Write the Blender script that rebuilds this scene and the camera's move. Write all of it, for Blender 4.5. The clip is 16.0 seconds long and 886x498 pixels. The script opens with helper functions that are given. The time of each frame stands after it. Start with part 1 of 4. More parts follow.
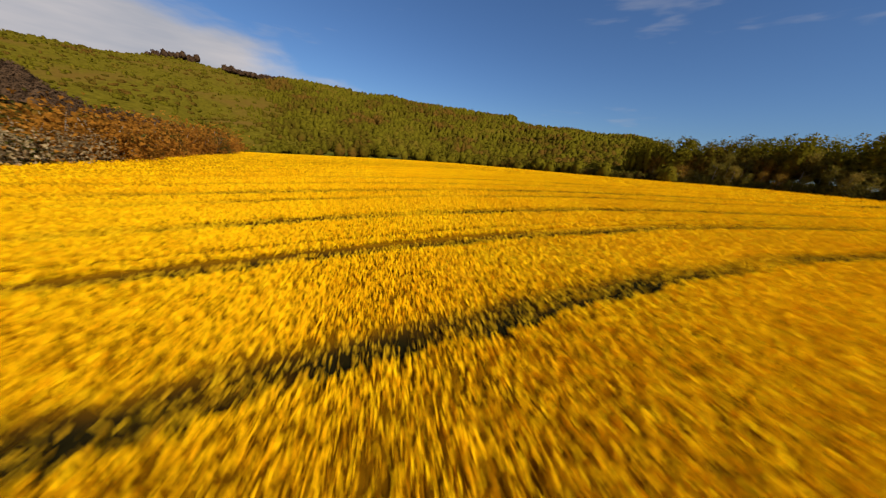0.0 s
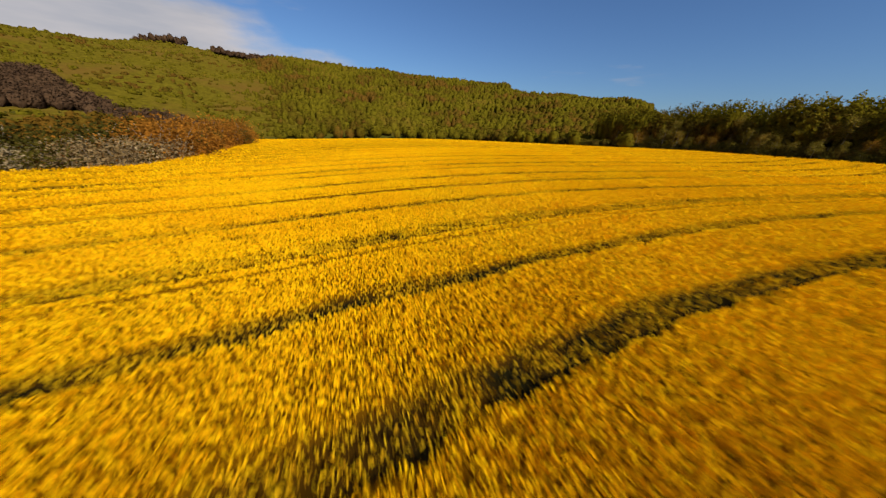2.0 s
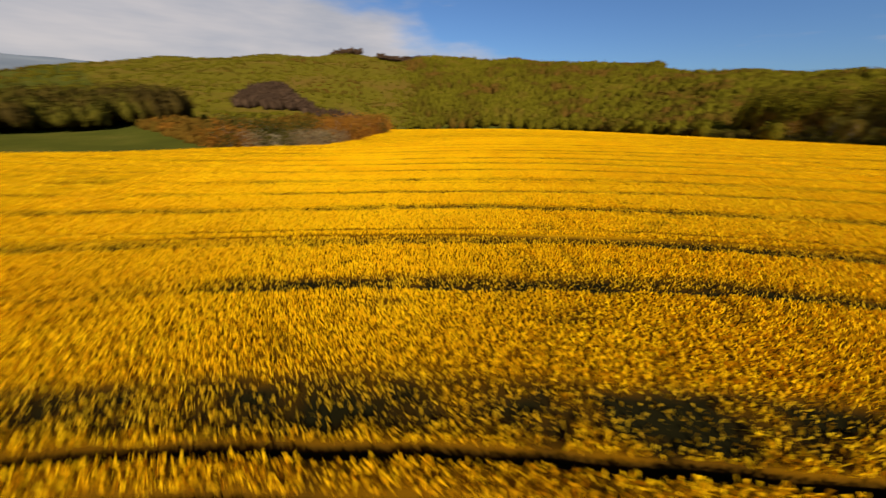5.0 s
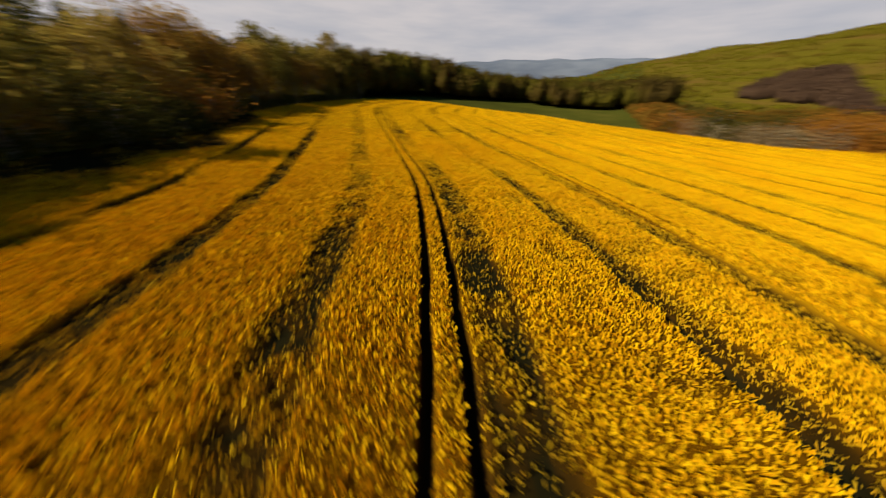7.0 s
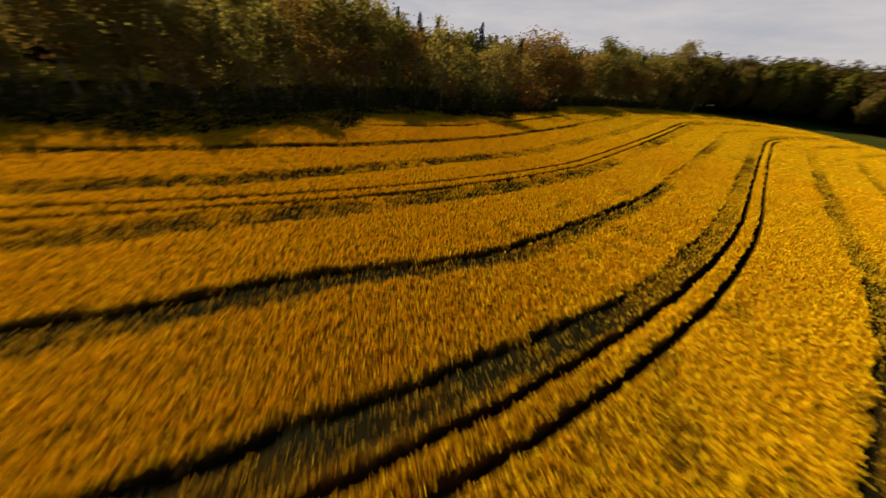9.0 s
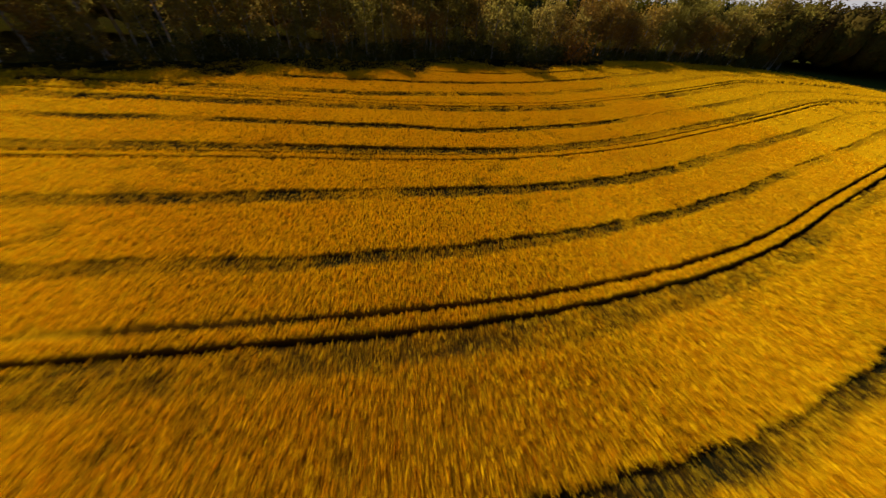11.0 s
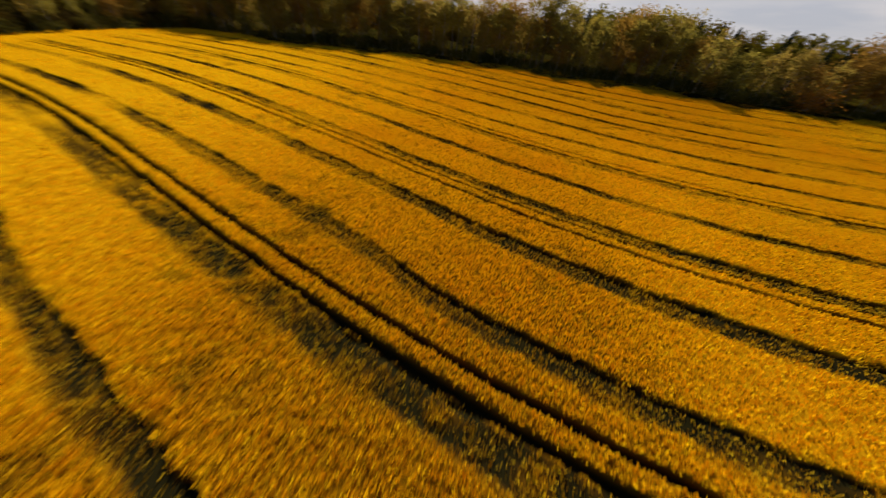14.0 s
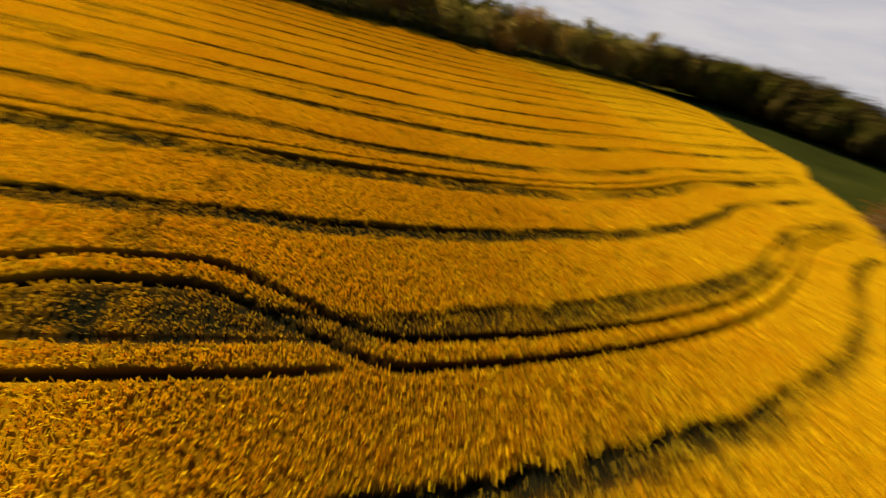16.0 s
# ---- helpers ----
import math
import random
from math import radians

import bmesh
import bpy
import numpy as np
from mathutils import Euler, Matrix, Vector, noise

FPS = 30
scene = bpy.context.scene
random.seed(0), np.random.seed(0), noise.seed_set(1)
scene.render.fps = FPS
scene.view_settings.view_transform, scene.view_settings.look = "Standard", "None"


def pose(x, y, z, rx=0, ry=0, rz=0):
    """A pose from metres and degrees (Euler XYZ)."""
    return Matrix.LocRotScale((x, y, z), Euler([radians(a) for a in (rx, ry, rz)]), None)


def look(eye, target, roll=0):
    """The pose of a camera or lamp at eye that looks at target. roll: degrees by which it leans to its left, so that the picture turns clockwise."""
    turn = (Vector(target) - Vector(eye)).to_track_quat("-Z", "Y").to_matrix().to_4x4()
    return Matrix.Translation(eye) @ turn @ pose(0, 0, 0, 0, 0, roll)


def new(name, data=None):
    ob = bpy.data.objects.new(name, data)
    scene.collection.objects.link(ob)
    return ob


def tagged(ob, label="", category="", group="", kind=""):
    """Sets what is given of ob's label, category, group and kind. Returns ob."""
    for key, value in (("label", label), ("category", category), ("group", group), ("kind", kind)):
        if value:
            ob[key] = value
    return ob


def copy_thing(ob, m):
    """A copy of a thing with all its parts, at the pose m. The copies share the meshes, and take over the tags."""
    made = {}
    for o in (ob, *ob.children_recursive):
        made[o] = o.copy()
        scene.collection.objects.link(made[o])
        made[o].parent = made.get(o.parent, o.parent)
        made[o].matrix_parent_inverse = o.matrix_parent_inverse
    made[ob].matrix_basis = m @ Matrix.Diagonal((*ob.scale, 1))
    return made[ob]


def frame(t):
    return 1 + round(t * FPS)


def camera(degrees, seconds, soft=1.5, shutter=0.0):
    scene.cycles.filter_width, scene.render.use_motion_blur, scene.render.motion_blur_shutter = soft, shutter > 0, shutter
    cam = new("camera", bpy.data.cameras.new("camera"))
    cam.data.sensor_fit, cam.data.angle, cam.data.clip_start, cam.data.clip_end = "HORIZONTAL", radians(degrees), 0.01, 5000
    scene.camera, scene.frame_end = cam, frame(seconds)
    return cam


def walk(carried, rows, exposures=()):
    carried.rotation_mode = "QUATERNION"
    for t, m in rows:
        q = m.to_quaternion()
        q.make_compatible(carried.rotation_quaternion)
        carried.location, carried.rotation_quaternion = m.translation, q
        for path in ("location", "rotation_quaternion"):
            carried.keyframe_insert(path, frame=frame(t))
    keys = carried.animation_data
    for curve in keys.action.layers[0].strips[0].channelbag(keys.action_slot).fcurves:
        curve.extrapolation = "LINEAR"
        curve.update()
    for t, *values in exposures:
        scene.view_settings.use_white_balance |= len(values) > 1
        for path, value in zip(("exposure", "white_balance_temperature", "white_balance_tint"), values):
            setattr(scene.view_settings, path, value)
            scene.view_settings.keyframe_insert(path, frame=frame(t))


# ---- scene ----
# camera and flight path: seconds, place in metres, rotation in degrees
PATH = [
    (0.0, 8.74, 15.20, 22.02, 70.44, -5.78, -31.42),
    (0.5, 6.22, 8.20, 22.99, 68.90, -4.79, -31.45),
    (1.0, 3.59, 1.13, 24.19, 67.51, -4.06, -31.74),
    (1.5, 1.19, -6.05, 25.47, 66.29, -3.62, -32.01),
    (2.0, -0.67, -13.08, 26.78, 65.32, -3.12, -32.00),
    (2.5, -1.94, -19.91, 28.04, 64.40, -2.62, -31.54),
    (3.0, -2.44, -26.27, 28.88, 63.94, -1.78, -30.30),
    (3.5, -2.15, -31.94, 29.44, 63.29, -0.84, -28.36),
    (3.7, -1.86, -34.02, 29.57, 63.10, -0.63, -27.61),
    (4.1, -0.42, -38.09, 29.76, 62.77, -0.35, -24.50),
    (4.5, 2.26, -42.04, 29.86, 62.68, -0.68, -18.77),
    (4.9, 5.94, -45.64, 29.84, 62.56, -1.44, -10.34),
    (5.3, 10.37, -48.65, 29.70, 62.17, -2.44, 0.88),
    (5.8, 16.61, -51.24, 29.34, 60.90, -3.78, 18.95),
    (6.0, 18.94, -51.66, 28.99, 60.46, -4.84, 26.53),
    (6.5, 25.74, -51.23, 29.06, 58.89, -3.69, 49.31),
    (7.0, 32.21, -48.07, 29.25, 58.30, -1.61, 72.94),
    (7.5, 37.37, -43.62, 29.61, 58.42, -0.98, 93.02),
    (8.0, 42.11, -37.75, 30.07, 58.22, -2.45, 109.90),
    (8.5, 46.22, -31.04, 30.43, 57.29, -4.08, 123.31),
    (9.0, 49.84, -23.83, 30.93, 55.74, -4.03, 134.29),
    (9.5, 53.24, -16.16, 31.54, 53.95, -3.55, 141.16),
    (9.7, 54.60, -13.05, 32.04, 52.75, -3.39, 142.84),
    (10.1, 57.72, -6.39, 33.18, 50.75, -3.05, 145.07),
    (10.5, 61.40, 0.69, 34.75, 48.93, -3.00, 146.80),
    (10.9, 64.99, 7.93, 36.32, 47.47, -3.09, 148.46),
    (11.3, 67.81, 15.09, 37.49, 46.54, -3.15, 150.49),
    (11.8, 69.26, 23.58, 37.62, 46.55, -2.55, 154.25),
    (12.0, 69.09, 26.99, 37.38, 47.03, -1.90, 156.15),
    (12.5, 68.65, 34.59, 36.87, 47.06, -3.66, 162.65),
    (13.0, 67.62, 42.18, 36.22, 47.57, -5.29, 171.24),
    (13.5, 66.24, 50.05, 35.61, 48.64, -5.66, 181.19),
    (14.0, 65.25, 57.33, 34.65, 50.09, -4.80, 190.22),
    (14.5, 65.20, 63.97, 33.56, 51.63, -3.49, 194.73),
    (15.0, 66.78, 70.07, 32.51, 52.14, -4.33, 189.55),
    (15.5, 70.15, 75.22, 31.92, 50.95, -7.18, 174.34),
    (16.0, 75.19, 78.41, 32.05, 48.57, -11.50, 152.02),
]
cam = camera(116.4, 16.0, soft=1.3, shutter=0.7)
walk(cam, [(r[0], pose(*r[1:])) for r in PATH],
     exposures=[(0.0, 0.44), (3.5, 0.46), (7.0, 0.50), (9.5, 0.50), (12.5, 0.54), (14.5, 0.64), (16.0, 0.60)])

# ---- light: afternoon sun over the southern wood, broken cloud in the west ----
SUN_AZ, SUN_EL = 174.5, 36.0


def bearing(az, el=0.0):
    """The direction at an azimuth from +y towards +x and an elevation, in degrees."""
    a, e = radians(az), radians(el)
    return Vector((math.sin(a) * math.cos(e), math.cos(a) * math.cos(e), math.sin(e)))


def link(nt, a, b):
    nt.links.new(a, b)


world = bpy.data.worlds.new("sky")
scene.world = world
world.use_nodes = True
wn = world.node_tree
wn.nodes.clear()
w_out = wn.nodes.new("ShaderNodeOutputWorld")
w_bg = wn.nodes.new("ShaderNodeBackground")
w_sky = wn.nodes.new("ShaderNodeTexSky")
w_sky.sky_type = "NISHITA"
w_sky.sun_disc = False
w_sky.sun_elevation = radians(SUN_EL)
w_sky.sun_rotation = radians(SUN_AZ)
w_sky.air_density, w_sky.dust_density, w_sky.ozone_density = 1.0, 0.6, 3.0
w_co = wn.nodes.new("ShaderNodeTexCoord")
w_dot = wn.nodes.new("ShaderNodeVectorMath")
w_dot.operation = "DOT_PRODUCT"
w_dot.inputs[1].default_value = bearing(-97, -75)
link(wn, w_co.outputs["Generated"], w_dot.inputs[0])
w_map = wn.nodes.new("ShaderNodeMapping")
w_map.inputs["Scale"].default_value = (1.0, 1.0, 3.2)
w_map.inputs["Rotation"].default_value = (0.0, radians(14), 0.0)
link(wn, w_co.outputs["Generated"], w_map.inputs[0])
w_noise = wn.nodes.new("ShaderNodeTexNoise")
w_noise.inputs["Scale"].default_value = 2.6
w_noise.inputs["Detail"].default_value = 7.0
w_noise.inputs["Roughness"].default_value = 0.55
link(wn, w_map.outputs[0], w_noise.inputs["Vector"])
w_sum = wn.nodes.new("ShaderNodeMath")
w_sum.operation = "MULTIPLY_ADD"
w_sum.inputs[1].default_value = 0.35
link(wn, w_noise.outputs["Fac"], w_sum.inputs[0])
link(wn, w_dot.outputs["Value"], w_sum.inputs[2])
w_ramp = wn.nodes.new("ShaderNodeMapRange")
w_ramp.interpolation_type = "SMOOTHSTEP"
w_ramp.inputs["From Min"].default_value = -0.085
w_ramp.inputs["From Max"].default_value = 0.02
w_ramp.inputs["To Max"].default_value = 0.94
link(wn, w_sum.outputs[0], w_ramp.inputs["Value"])
# thin wisps in the clear part, and grey and pale blue streaks in the bank
w_map2 = wn.nodes.new("ShaderNodeMapping")
w_map2.inputs["Scale"].default_value = (1.0, 1.0, 5.5)
w_map2.inputs["Rotation"].default_value = (radians(8), radians(-6), 0.6)
link(wn, w_co.outputs["Generated"], w_map2.inputs[0])
w_streak = wn.nodes.new("ShaderNodeTexNoise")
w_streak.inputs["Scale"].default_value = 3.2
w_streak.inputs["Detail"].default_value = 4.0
w_streak.inputs["Roughness"].default_value = 0.6
link(wn, w_map2.outputs[0], w_streak.inputs["Vector"])
w_wisp = wn.nodes.new("ShaderNodeMapRange")
w_wisp.interpolation_type = "SMOOTHSTEP"
w_wisp.inputs["From Min"].default_value = 0.60
w_wisp.inputs["From Max"].default_value = 0.74
w_wisp.inputs["To Max"].default_value = 0.24
link(wn, w_streak.outputs["Fac"], w_wisp.inputs["Value"])
w_max = wn.nodes.new("ShaderNodeMath")
w_max.operation = "MAXIMUM"
link(wn, w_ramp.outputs[0], w_max.inputs[0])
link(wn, w_wisp.outputs[0], w_max.inputs[1])
w_grey = wn.nodes.new("ShaderNodeValToRGB")
w_grey.color_ramp.elements[0].position, w_grey.color_ramp.elements[0].color = 0.34, (7.9, 7.3, 7.2, 1.0)
w_grey.color_ramp.elements[1].position, w_grey.color_ramp.elements[1].color = 0.68, (5.6, 5.6, 6.1, 1.0)
link(wn, w_streak.outputs["Fac"], w_grey.inputs[0])
w_mix = wn.nodes.new("ShaderNodeMix")
w_mix.data_type = "RGBA"
link(wn, w_grey.outputs[0], w_mix.inputs["B"])
link(wn, w_max.outputs[0], w_mix.inputs["Factor"])
w_tint = wn.nodes.new("ShaderNodeMix")
w_tint.data_type, w_tint.blend_type = "RGBA", "MULTIPLY"
w_tint.inputs["Factor"].default_value = 1.0
w_tint.inputs["B"].default_value = (0.68, 0.90, 1.20, 1.0)
link(wn, w_sky.outputs[0], w_tint.inputs["A"])
link(wn, w_tint.outputs["Result"], w_mix.inputs["A"])
link(wn, w_mix.outputs["Result"], w_bg.inputs["Color"])
w_bg.inputs["Strength"].default_value = 0.056
link(wn, w_bg.outputs[0], w_out.inputs["Surface"])

sun_data = bpy.data.lights.new("sun", "SUN")
sun_data.energy = 5.0
sun_data.angle = radians(0.6)
sun_data.color = (1.0, 0.91, 0.78)
sun = new("sun", sun_data)
sun.matrix_world = look(bearing(SUN_AZ, SUN_EL) * 300, (0, 0, 0))


# ---- materials ----
def material(name):
    m = bpy.data.materials.new(name)
    m.use_nodes = True
    nt = m.node_tree
    nt.nodes.clear()
    out = nt.nodes.new("ShaderNodeOutputMaterial")
    return m, nt, out


def ramp(nt, fac, stops):
    r = nt.nodes.new("ShaderNodeValToRGB")
    els = r.color_ramp.elements
    while len(els) < len(stops):
        els.new(0.5)
    for e, (p, c) in zip(els, stops):
        e.position, e.color = p, (*c, 1.0)
    link(nt, fac, r.inputs[0])
    return r.outputs[0]


def noise_fac(nt, scale, detail=4.0, rough=0.55, stretch=None):
    co = nt.nodes.new("ShaderNodeNewGeometry").outputs["Position"]
    if stretch:
        mp = nt.nodes.new("ShaderNodeMapping")
        mp.inputs["Scale"].default_value = stretch
        link(nt, co, mp.inputs[0])
        co = mp.outputs[0]
    n = nt.nodes.new("ShaderNodeTexNoise")
    n.inputs["Scale"].default_value, n.inputs["Detail"].default_value, n.inputs["Roughness"].default_value = scale, detail, rough
    link(nt, co, n.inputs["Vector"])
    return n.outputs["Fac"]


def mixed(nt, fac, a, b, mode="MIX"):
    m = nt.nodes.new("ShaderNodeMix")
    m.data_type, m.blend_type = "RGBA", mode
    for sock, val in (("Factor", fac), ("A", a), ("B", b)):
        if isinstance(val, (int, float)):
            m.inputs[sock].default_value = val
        elif isinstance(val, tuple):
            m.inputs[sock].default_value = (*val, 1.0)
        else:
            link(nt, val, m.inputs[sock])
    return m.outputs["Result"]


def leafy(nt, out, colour, through_light=0.35, passed=None, relief=None):
    """Thin plant matter: scatters light back and lets some of it through."""
    d = nt.nodes.new("ShaderNodeBsdfDiffuse")
    t = nt.nodes.new("ShaderNodeBsdfTranslucent")
    mx = nt.nodes.new("ShaderNodeMixShader")
    mx.inputs[0].default_value = through_light
    if relief is not None:
        b = nt.nodes.new("ShaderNodeBump")
        b.inputs["Strength"].default_value, b.inputs["Distance"].default_value = 0.6, 0.7
        link(nt, relief, b.inputs["Height"])
        link(nt, b.outputs[0], d.inputs["Normal"])
    link(nt, colour, d.inputs["Color"])
    link(nt, passed if passed is not None else colour, t.inputs["Color"])
    link(nt, d.outputs[0], mx.inputs[1])
    link(nt, t.outputs[0], mx.inputs[2])
    link(nt, mx.outputs[0], out.inputs["Surface"])


def solid(nt, out, colour, rough=0.9, bump=None, strength=0.5, dist=0.1):
    d = nt.nodes.new("ShaderNodeBsdfDiffuse")
    d.inputs["Roughness"].default_value = rough
    link(nt, colour, d.inputs["Color"])
    if bump is not None:
        b = nt.nodes.new("ShaderNodeBump")
        b.inputs["Strength"].default_value, b.inputs["Distance"].default_value = strength, dist
        link(nt, bump, b.inputs["Height"])
        link(nt, b.outputs[0], d.inputs["Normal"])
    link(nt, d.outputs[0], out.inputs["Surface"])


def attribute(nt, name):
    a = nt.nodes.new("ShaderNodeAttribute")
    a.attribute_name = name
    return a.outputs["Fac"]


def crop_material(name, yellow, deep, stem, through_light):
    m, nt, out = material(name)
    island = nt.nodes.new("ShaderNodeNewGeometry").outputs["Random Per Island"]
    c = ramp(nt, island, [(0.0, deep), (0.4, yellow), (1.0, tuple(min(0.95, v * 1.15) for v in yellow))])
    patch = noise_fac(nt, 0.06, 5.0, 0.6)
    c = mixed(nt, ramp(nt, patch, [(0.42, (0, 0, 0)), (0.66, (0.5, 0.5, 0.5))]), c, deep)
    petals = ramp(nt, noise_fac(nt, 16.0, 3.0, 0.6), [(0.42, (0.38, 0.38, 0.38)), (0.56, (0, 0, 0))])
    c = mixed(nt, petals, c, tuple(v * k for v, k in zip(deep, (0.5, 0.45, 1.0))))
    # flower colour in place of heads, stronger away from the flight line
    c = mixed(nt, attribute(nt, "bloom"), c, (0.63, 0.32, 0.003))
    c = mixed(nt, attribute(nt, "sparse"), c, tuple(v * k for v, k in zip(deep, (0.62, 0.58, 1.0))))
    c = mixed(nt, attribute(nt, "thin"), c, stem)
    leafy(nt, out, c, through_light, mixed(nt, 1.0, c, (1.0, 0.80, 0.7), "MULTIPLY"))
    return m


M_FLOWER = crop_material("rape_flowers", (0.89, 0.555, 0.004), (0.80, 0.385, 0.003), (0.18, 0.118, 0.010), 0.28)
# stem colours darkened for shade between heads, near-black in tracks and gaps
M_STEM_SHADE = crop_material("rape_stems_shade", (0.145, 0.060, 0.002), (0.082, 0.030, 0.001), (0.012, 0.010, 0.003), 0.1)


def ground_material():
    m, nt, out = material("ground")
    soil = ramp(nt, noise_fac(nt, 1.5, 6.0), [(0.3, (0.035, 0.026, 0.016)), (0.7, (0.09, 0.065, 0.04))])
    g1 = noise_fac(nt, 0.035, 6.0)
    grass = ramp(nt, g1, [(0.3, (0.030, 0.032, 0.005)), (0.55, (0.046, 0.048, 0.006)), (0.75, (0.075, 0.064, 0.010))])
    grass = mixed(nt, ramp(nt, noise_fac(nt, 0.9, 5.0), [(0.35, (0, 0, 0)), (0.7, (0.6, 0.6, 0.6))]), grass, (0.028, 0.026, 0.005))
    litter = ramp(nt, noise_fac(nt, 0.22, 7.0, 0.7), [(0.36, (0.046, 0.037, 0.004)), (0.52, (0.076, 0.060, 0.005)), (0.7, (0.102, 0.080, 0.008))])
    stand = noise_fac(nt, 0.012, 5.0, 0.6)
    litter = mixed(nt, ramp(nt, stand, [(0.48, (0, 0, 0)), (0.66, (0.8, 0.8, 0.8))]), litter, (0.088, 0.050, 0.010))
    c = mixed(nt, attribute(nt, "wooded"), grass, litter)
    c = mixed(nt, attribute(nt, "tilled"), c, soil)
    solid(nt, out, c, 0.95, noise_fac(nt, 1.2, 5.0), 0.7, 0.25)
    return m


M_GROUND = ground_material()


def foliage(name, stops, spread=0.25, through_light=0.4):
    """Leaves whose colour differs from plant to plant and, less, from leaf to leaf."""
    m, nt, out = material(name)
    plant = nt.nodes.new("ShaderNodeObjectInfo").outputs["Random"]
    island = nt.nodes.new("ShaderNodeNewGeometry").outputs["Random Per Island"]
    s = nt.nodes.new("ShaderNodeMath")
    s.operation, s.use_clamp = "MULTIPLY_ADD", True
    s.inputs[1].default_value = spread
    link(nt, island, s.inputs[0])
    k = nt.nodes.new("ShaderNodeMath")
    k.operation = "MULTIPLY"
    k.inputs[1].default_value = 1.0 - spread
    link(nt, plant, k.inputs[0])
    link(nt, k.outputs[0], s.inputs[2])
    c = ramp(nt, s.outputs[0], stops)
    c = mixed(nt, ramp(nt, noise_fac(nt, 0.5, 4.0), [(0.4, (0, 0, 0)), (0.8, (0.6, 0.6, 0.6))]), c, tuple(v * 0.5 for v in stops[0][1]))
    leafy(nt, out, c, through_light)
    return m


M_LEAF = foliage("spring_leaves", [(0.0, (0.135, 0.105, 0.018)), (0.3, (0.215, 0.17, 0.026)), (0.55, (0.30, 0.232, 0.034)), (0.75, (0.27, 0.165, 0.032)), (1.0, (0.39, 0.295, 0.045))], 0.35, 0.69)
M_TWIG = foliage("budding_twigs", [(0.0, (0.18, 0.095, 0.018)), (0.5, (0.29, 0.155, 0.022)), (1.0, (0.36, 0.215, 0.03))], 0.25, 0.6)
M_NEEDLE = foliage("needles", [(0.0, (0.016, 0.022, 0.010)), (1.0, (0.035, 0.042, 0.016))], 0.3, 0.15)
M_BLOSSOM = foliage("blossom", [(0.0, (0.15, 0.10, 0.04)), (0.4, (0.27, 0.19, 0.085)), (0.75, (0.42, 0.32, 0.17)), (1.0, (0.58, 0.47, 0.29))], 0.4, 0.3)
M_RUSSET = foliage("russet_leaves", [(0.0, (0.16, 0.068, 0.010)), (0.5, (0.33, 0.135, 0.016)), (1.0, (0.46, 0.20, 0.026))], 0.5)
M_BUSH = foliage("bush_leaves", [(0.0, (0.042, 0.038, 0.008)), (0.5, (0.080, 0.070, 0.011)), (1.0, (0.13, 0.10, 0.018))], 0.4)


def bark_material():
    m, nt, out = material("bark")
    c = ramp(nt, noise_fac(nt, 3.0, 6.0, 0.6, (1, 1, 0.25)), [(0.3, (0.11, 0.088, 0.060)), (0.7, (0.38, 0.33, 0.25))])
    solid(nt, out, c, 0.9, noise_fac(nt, 9.0, 5.0, 0.6, (1, 1, 0.2)), 0.8, 0.04)
    return m


M_BARK = bark_material()


def forest_material(name, stops, scale):
    m, nt, out = material(name)
    island = nt.nodes.new("ShaderNodeNewGeometry").outputs["Random Per Island"]
    stand = noise_fac(nt, scale, 5.0, 0.6)
    s = nt.nodes.new("ShaderNodeMath")
    s.operation, s.use_clamp = "MULTIPLY_ADD", True
    s.inputs[1].default_value = 0.28
    link(nt, island, s.inputs[0])
    k = nt.nodes.new("ShaderNodeMath")
    k.operation = "MULTIPLY_ADD"
    k.inputs[1].default_value, k.inputs[2].default_value = 3.6, -1.5
    link(nt, stand, k.inputs[0])
    link(nt, k.outputs[0], s.inputs[2])
    c = ramp(nt, s.outputs[0], stops)
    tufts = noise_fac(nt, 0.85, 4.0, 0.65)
    # shade of the hollows between tufts put into the colour, from the bump's noise
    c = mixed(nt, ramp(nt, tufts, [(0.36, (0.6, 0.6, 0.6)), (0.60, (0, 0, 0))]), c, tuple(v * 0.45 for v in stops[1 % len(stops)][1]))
    leafy(nt, out, c, 0.35, None, tufts)
    return m


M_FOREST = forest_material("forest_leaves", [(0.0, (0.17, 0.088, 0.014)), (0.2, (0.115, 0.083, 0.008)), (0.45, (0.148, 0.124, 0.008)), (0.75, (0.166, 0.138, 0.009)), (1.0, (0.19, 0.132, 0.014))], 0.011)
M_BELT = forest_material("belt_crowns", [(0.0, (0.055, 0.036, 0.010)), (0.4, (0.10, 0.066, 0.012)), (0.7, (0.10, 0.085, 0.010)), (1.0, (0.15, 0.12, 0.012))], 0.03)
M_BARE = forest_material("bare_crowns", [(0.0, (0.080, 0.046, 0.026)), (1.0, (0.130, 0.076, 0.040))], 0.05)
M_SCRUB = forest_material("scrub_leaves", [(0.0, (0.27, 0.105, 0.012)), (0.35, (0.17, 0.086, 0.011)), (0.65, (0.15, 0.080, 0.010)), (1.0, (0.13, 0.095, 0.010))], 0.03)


def hazy_ridge_material():
    m, nt, out = material("hazy_ridge")
    # the haze of distance is put into the ridge's blue-grey colour
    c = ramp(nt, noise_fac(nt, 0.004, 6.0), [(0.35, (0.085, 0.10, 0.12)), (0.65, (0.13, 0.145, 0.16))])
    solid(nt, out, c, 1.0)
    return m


M_HAZY_RIDGE = hazy_ridge_material()


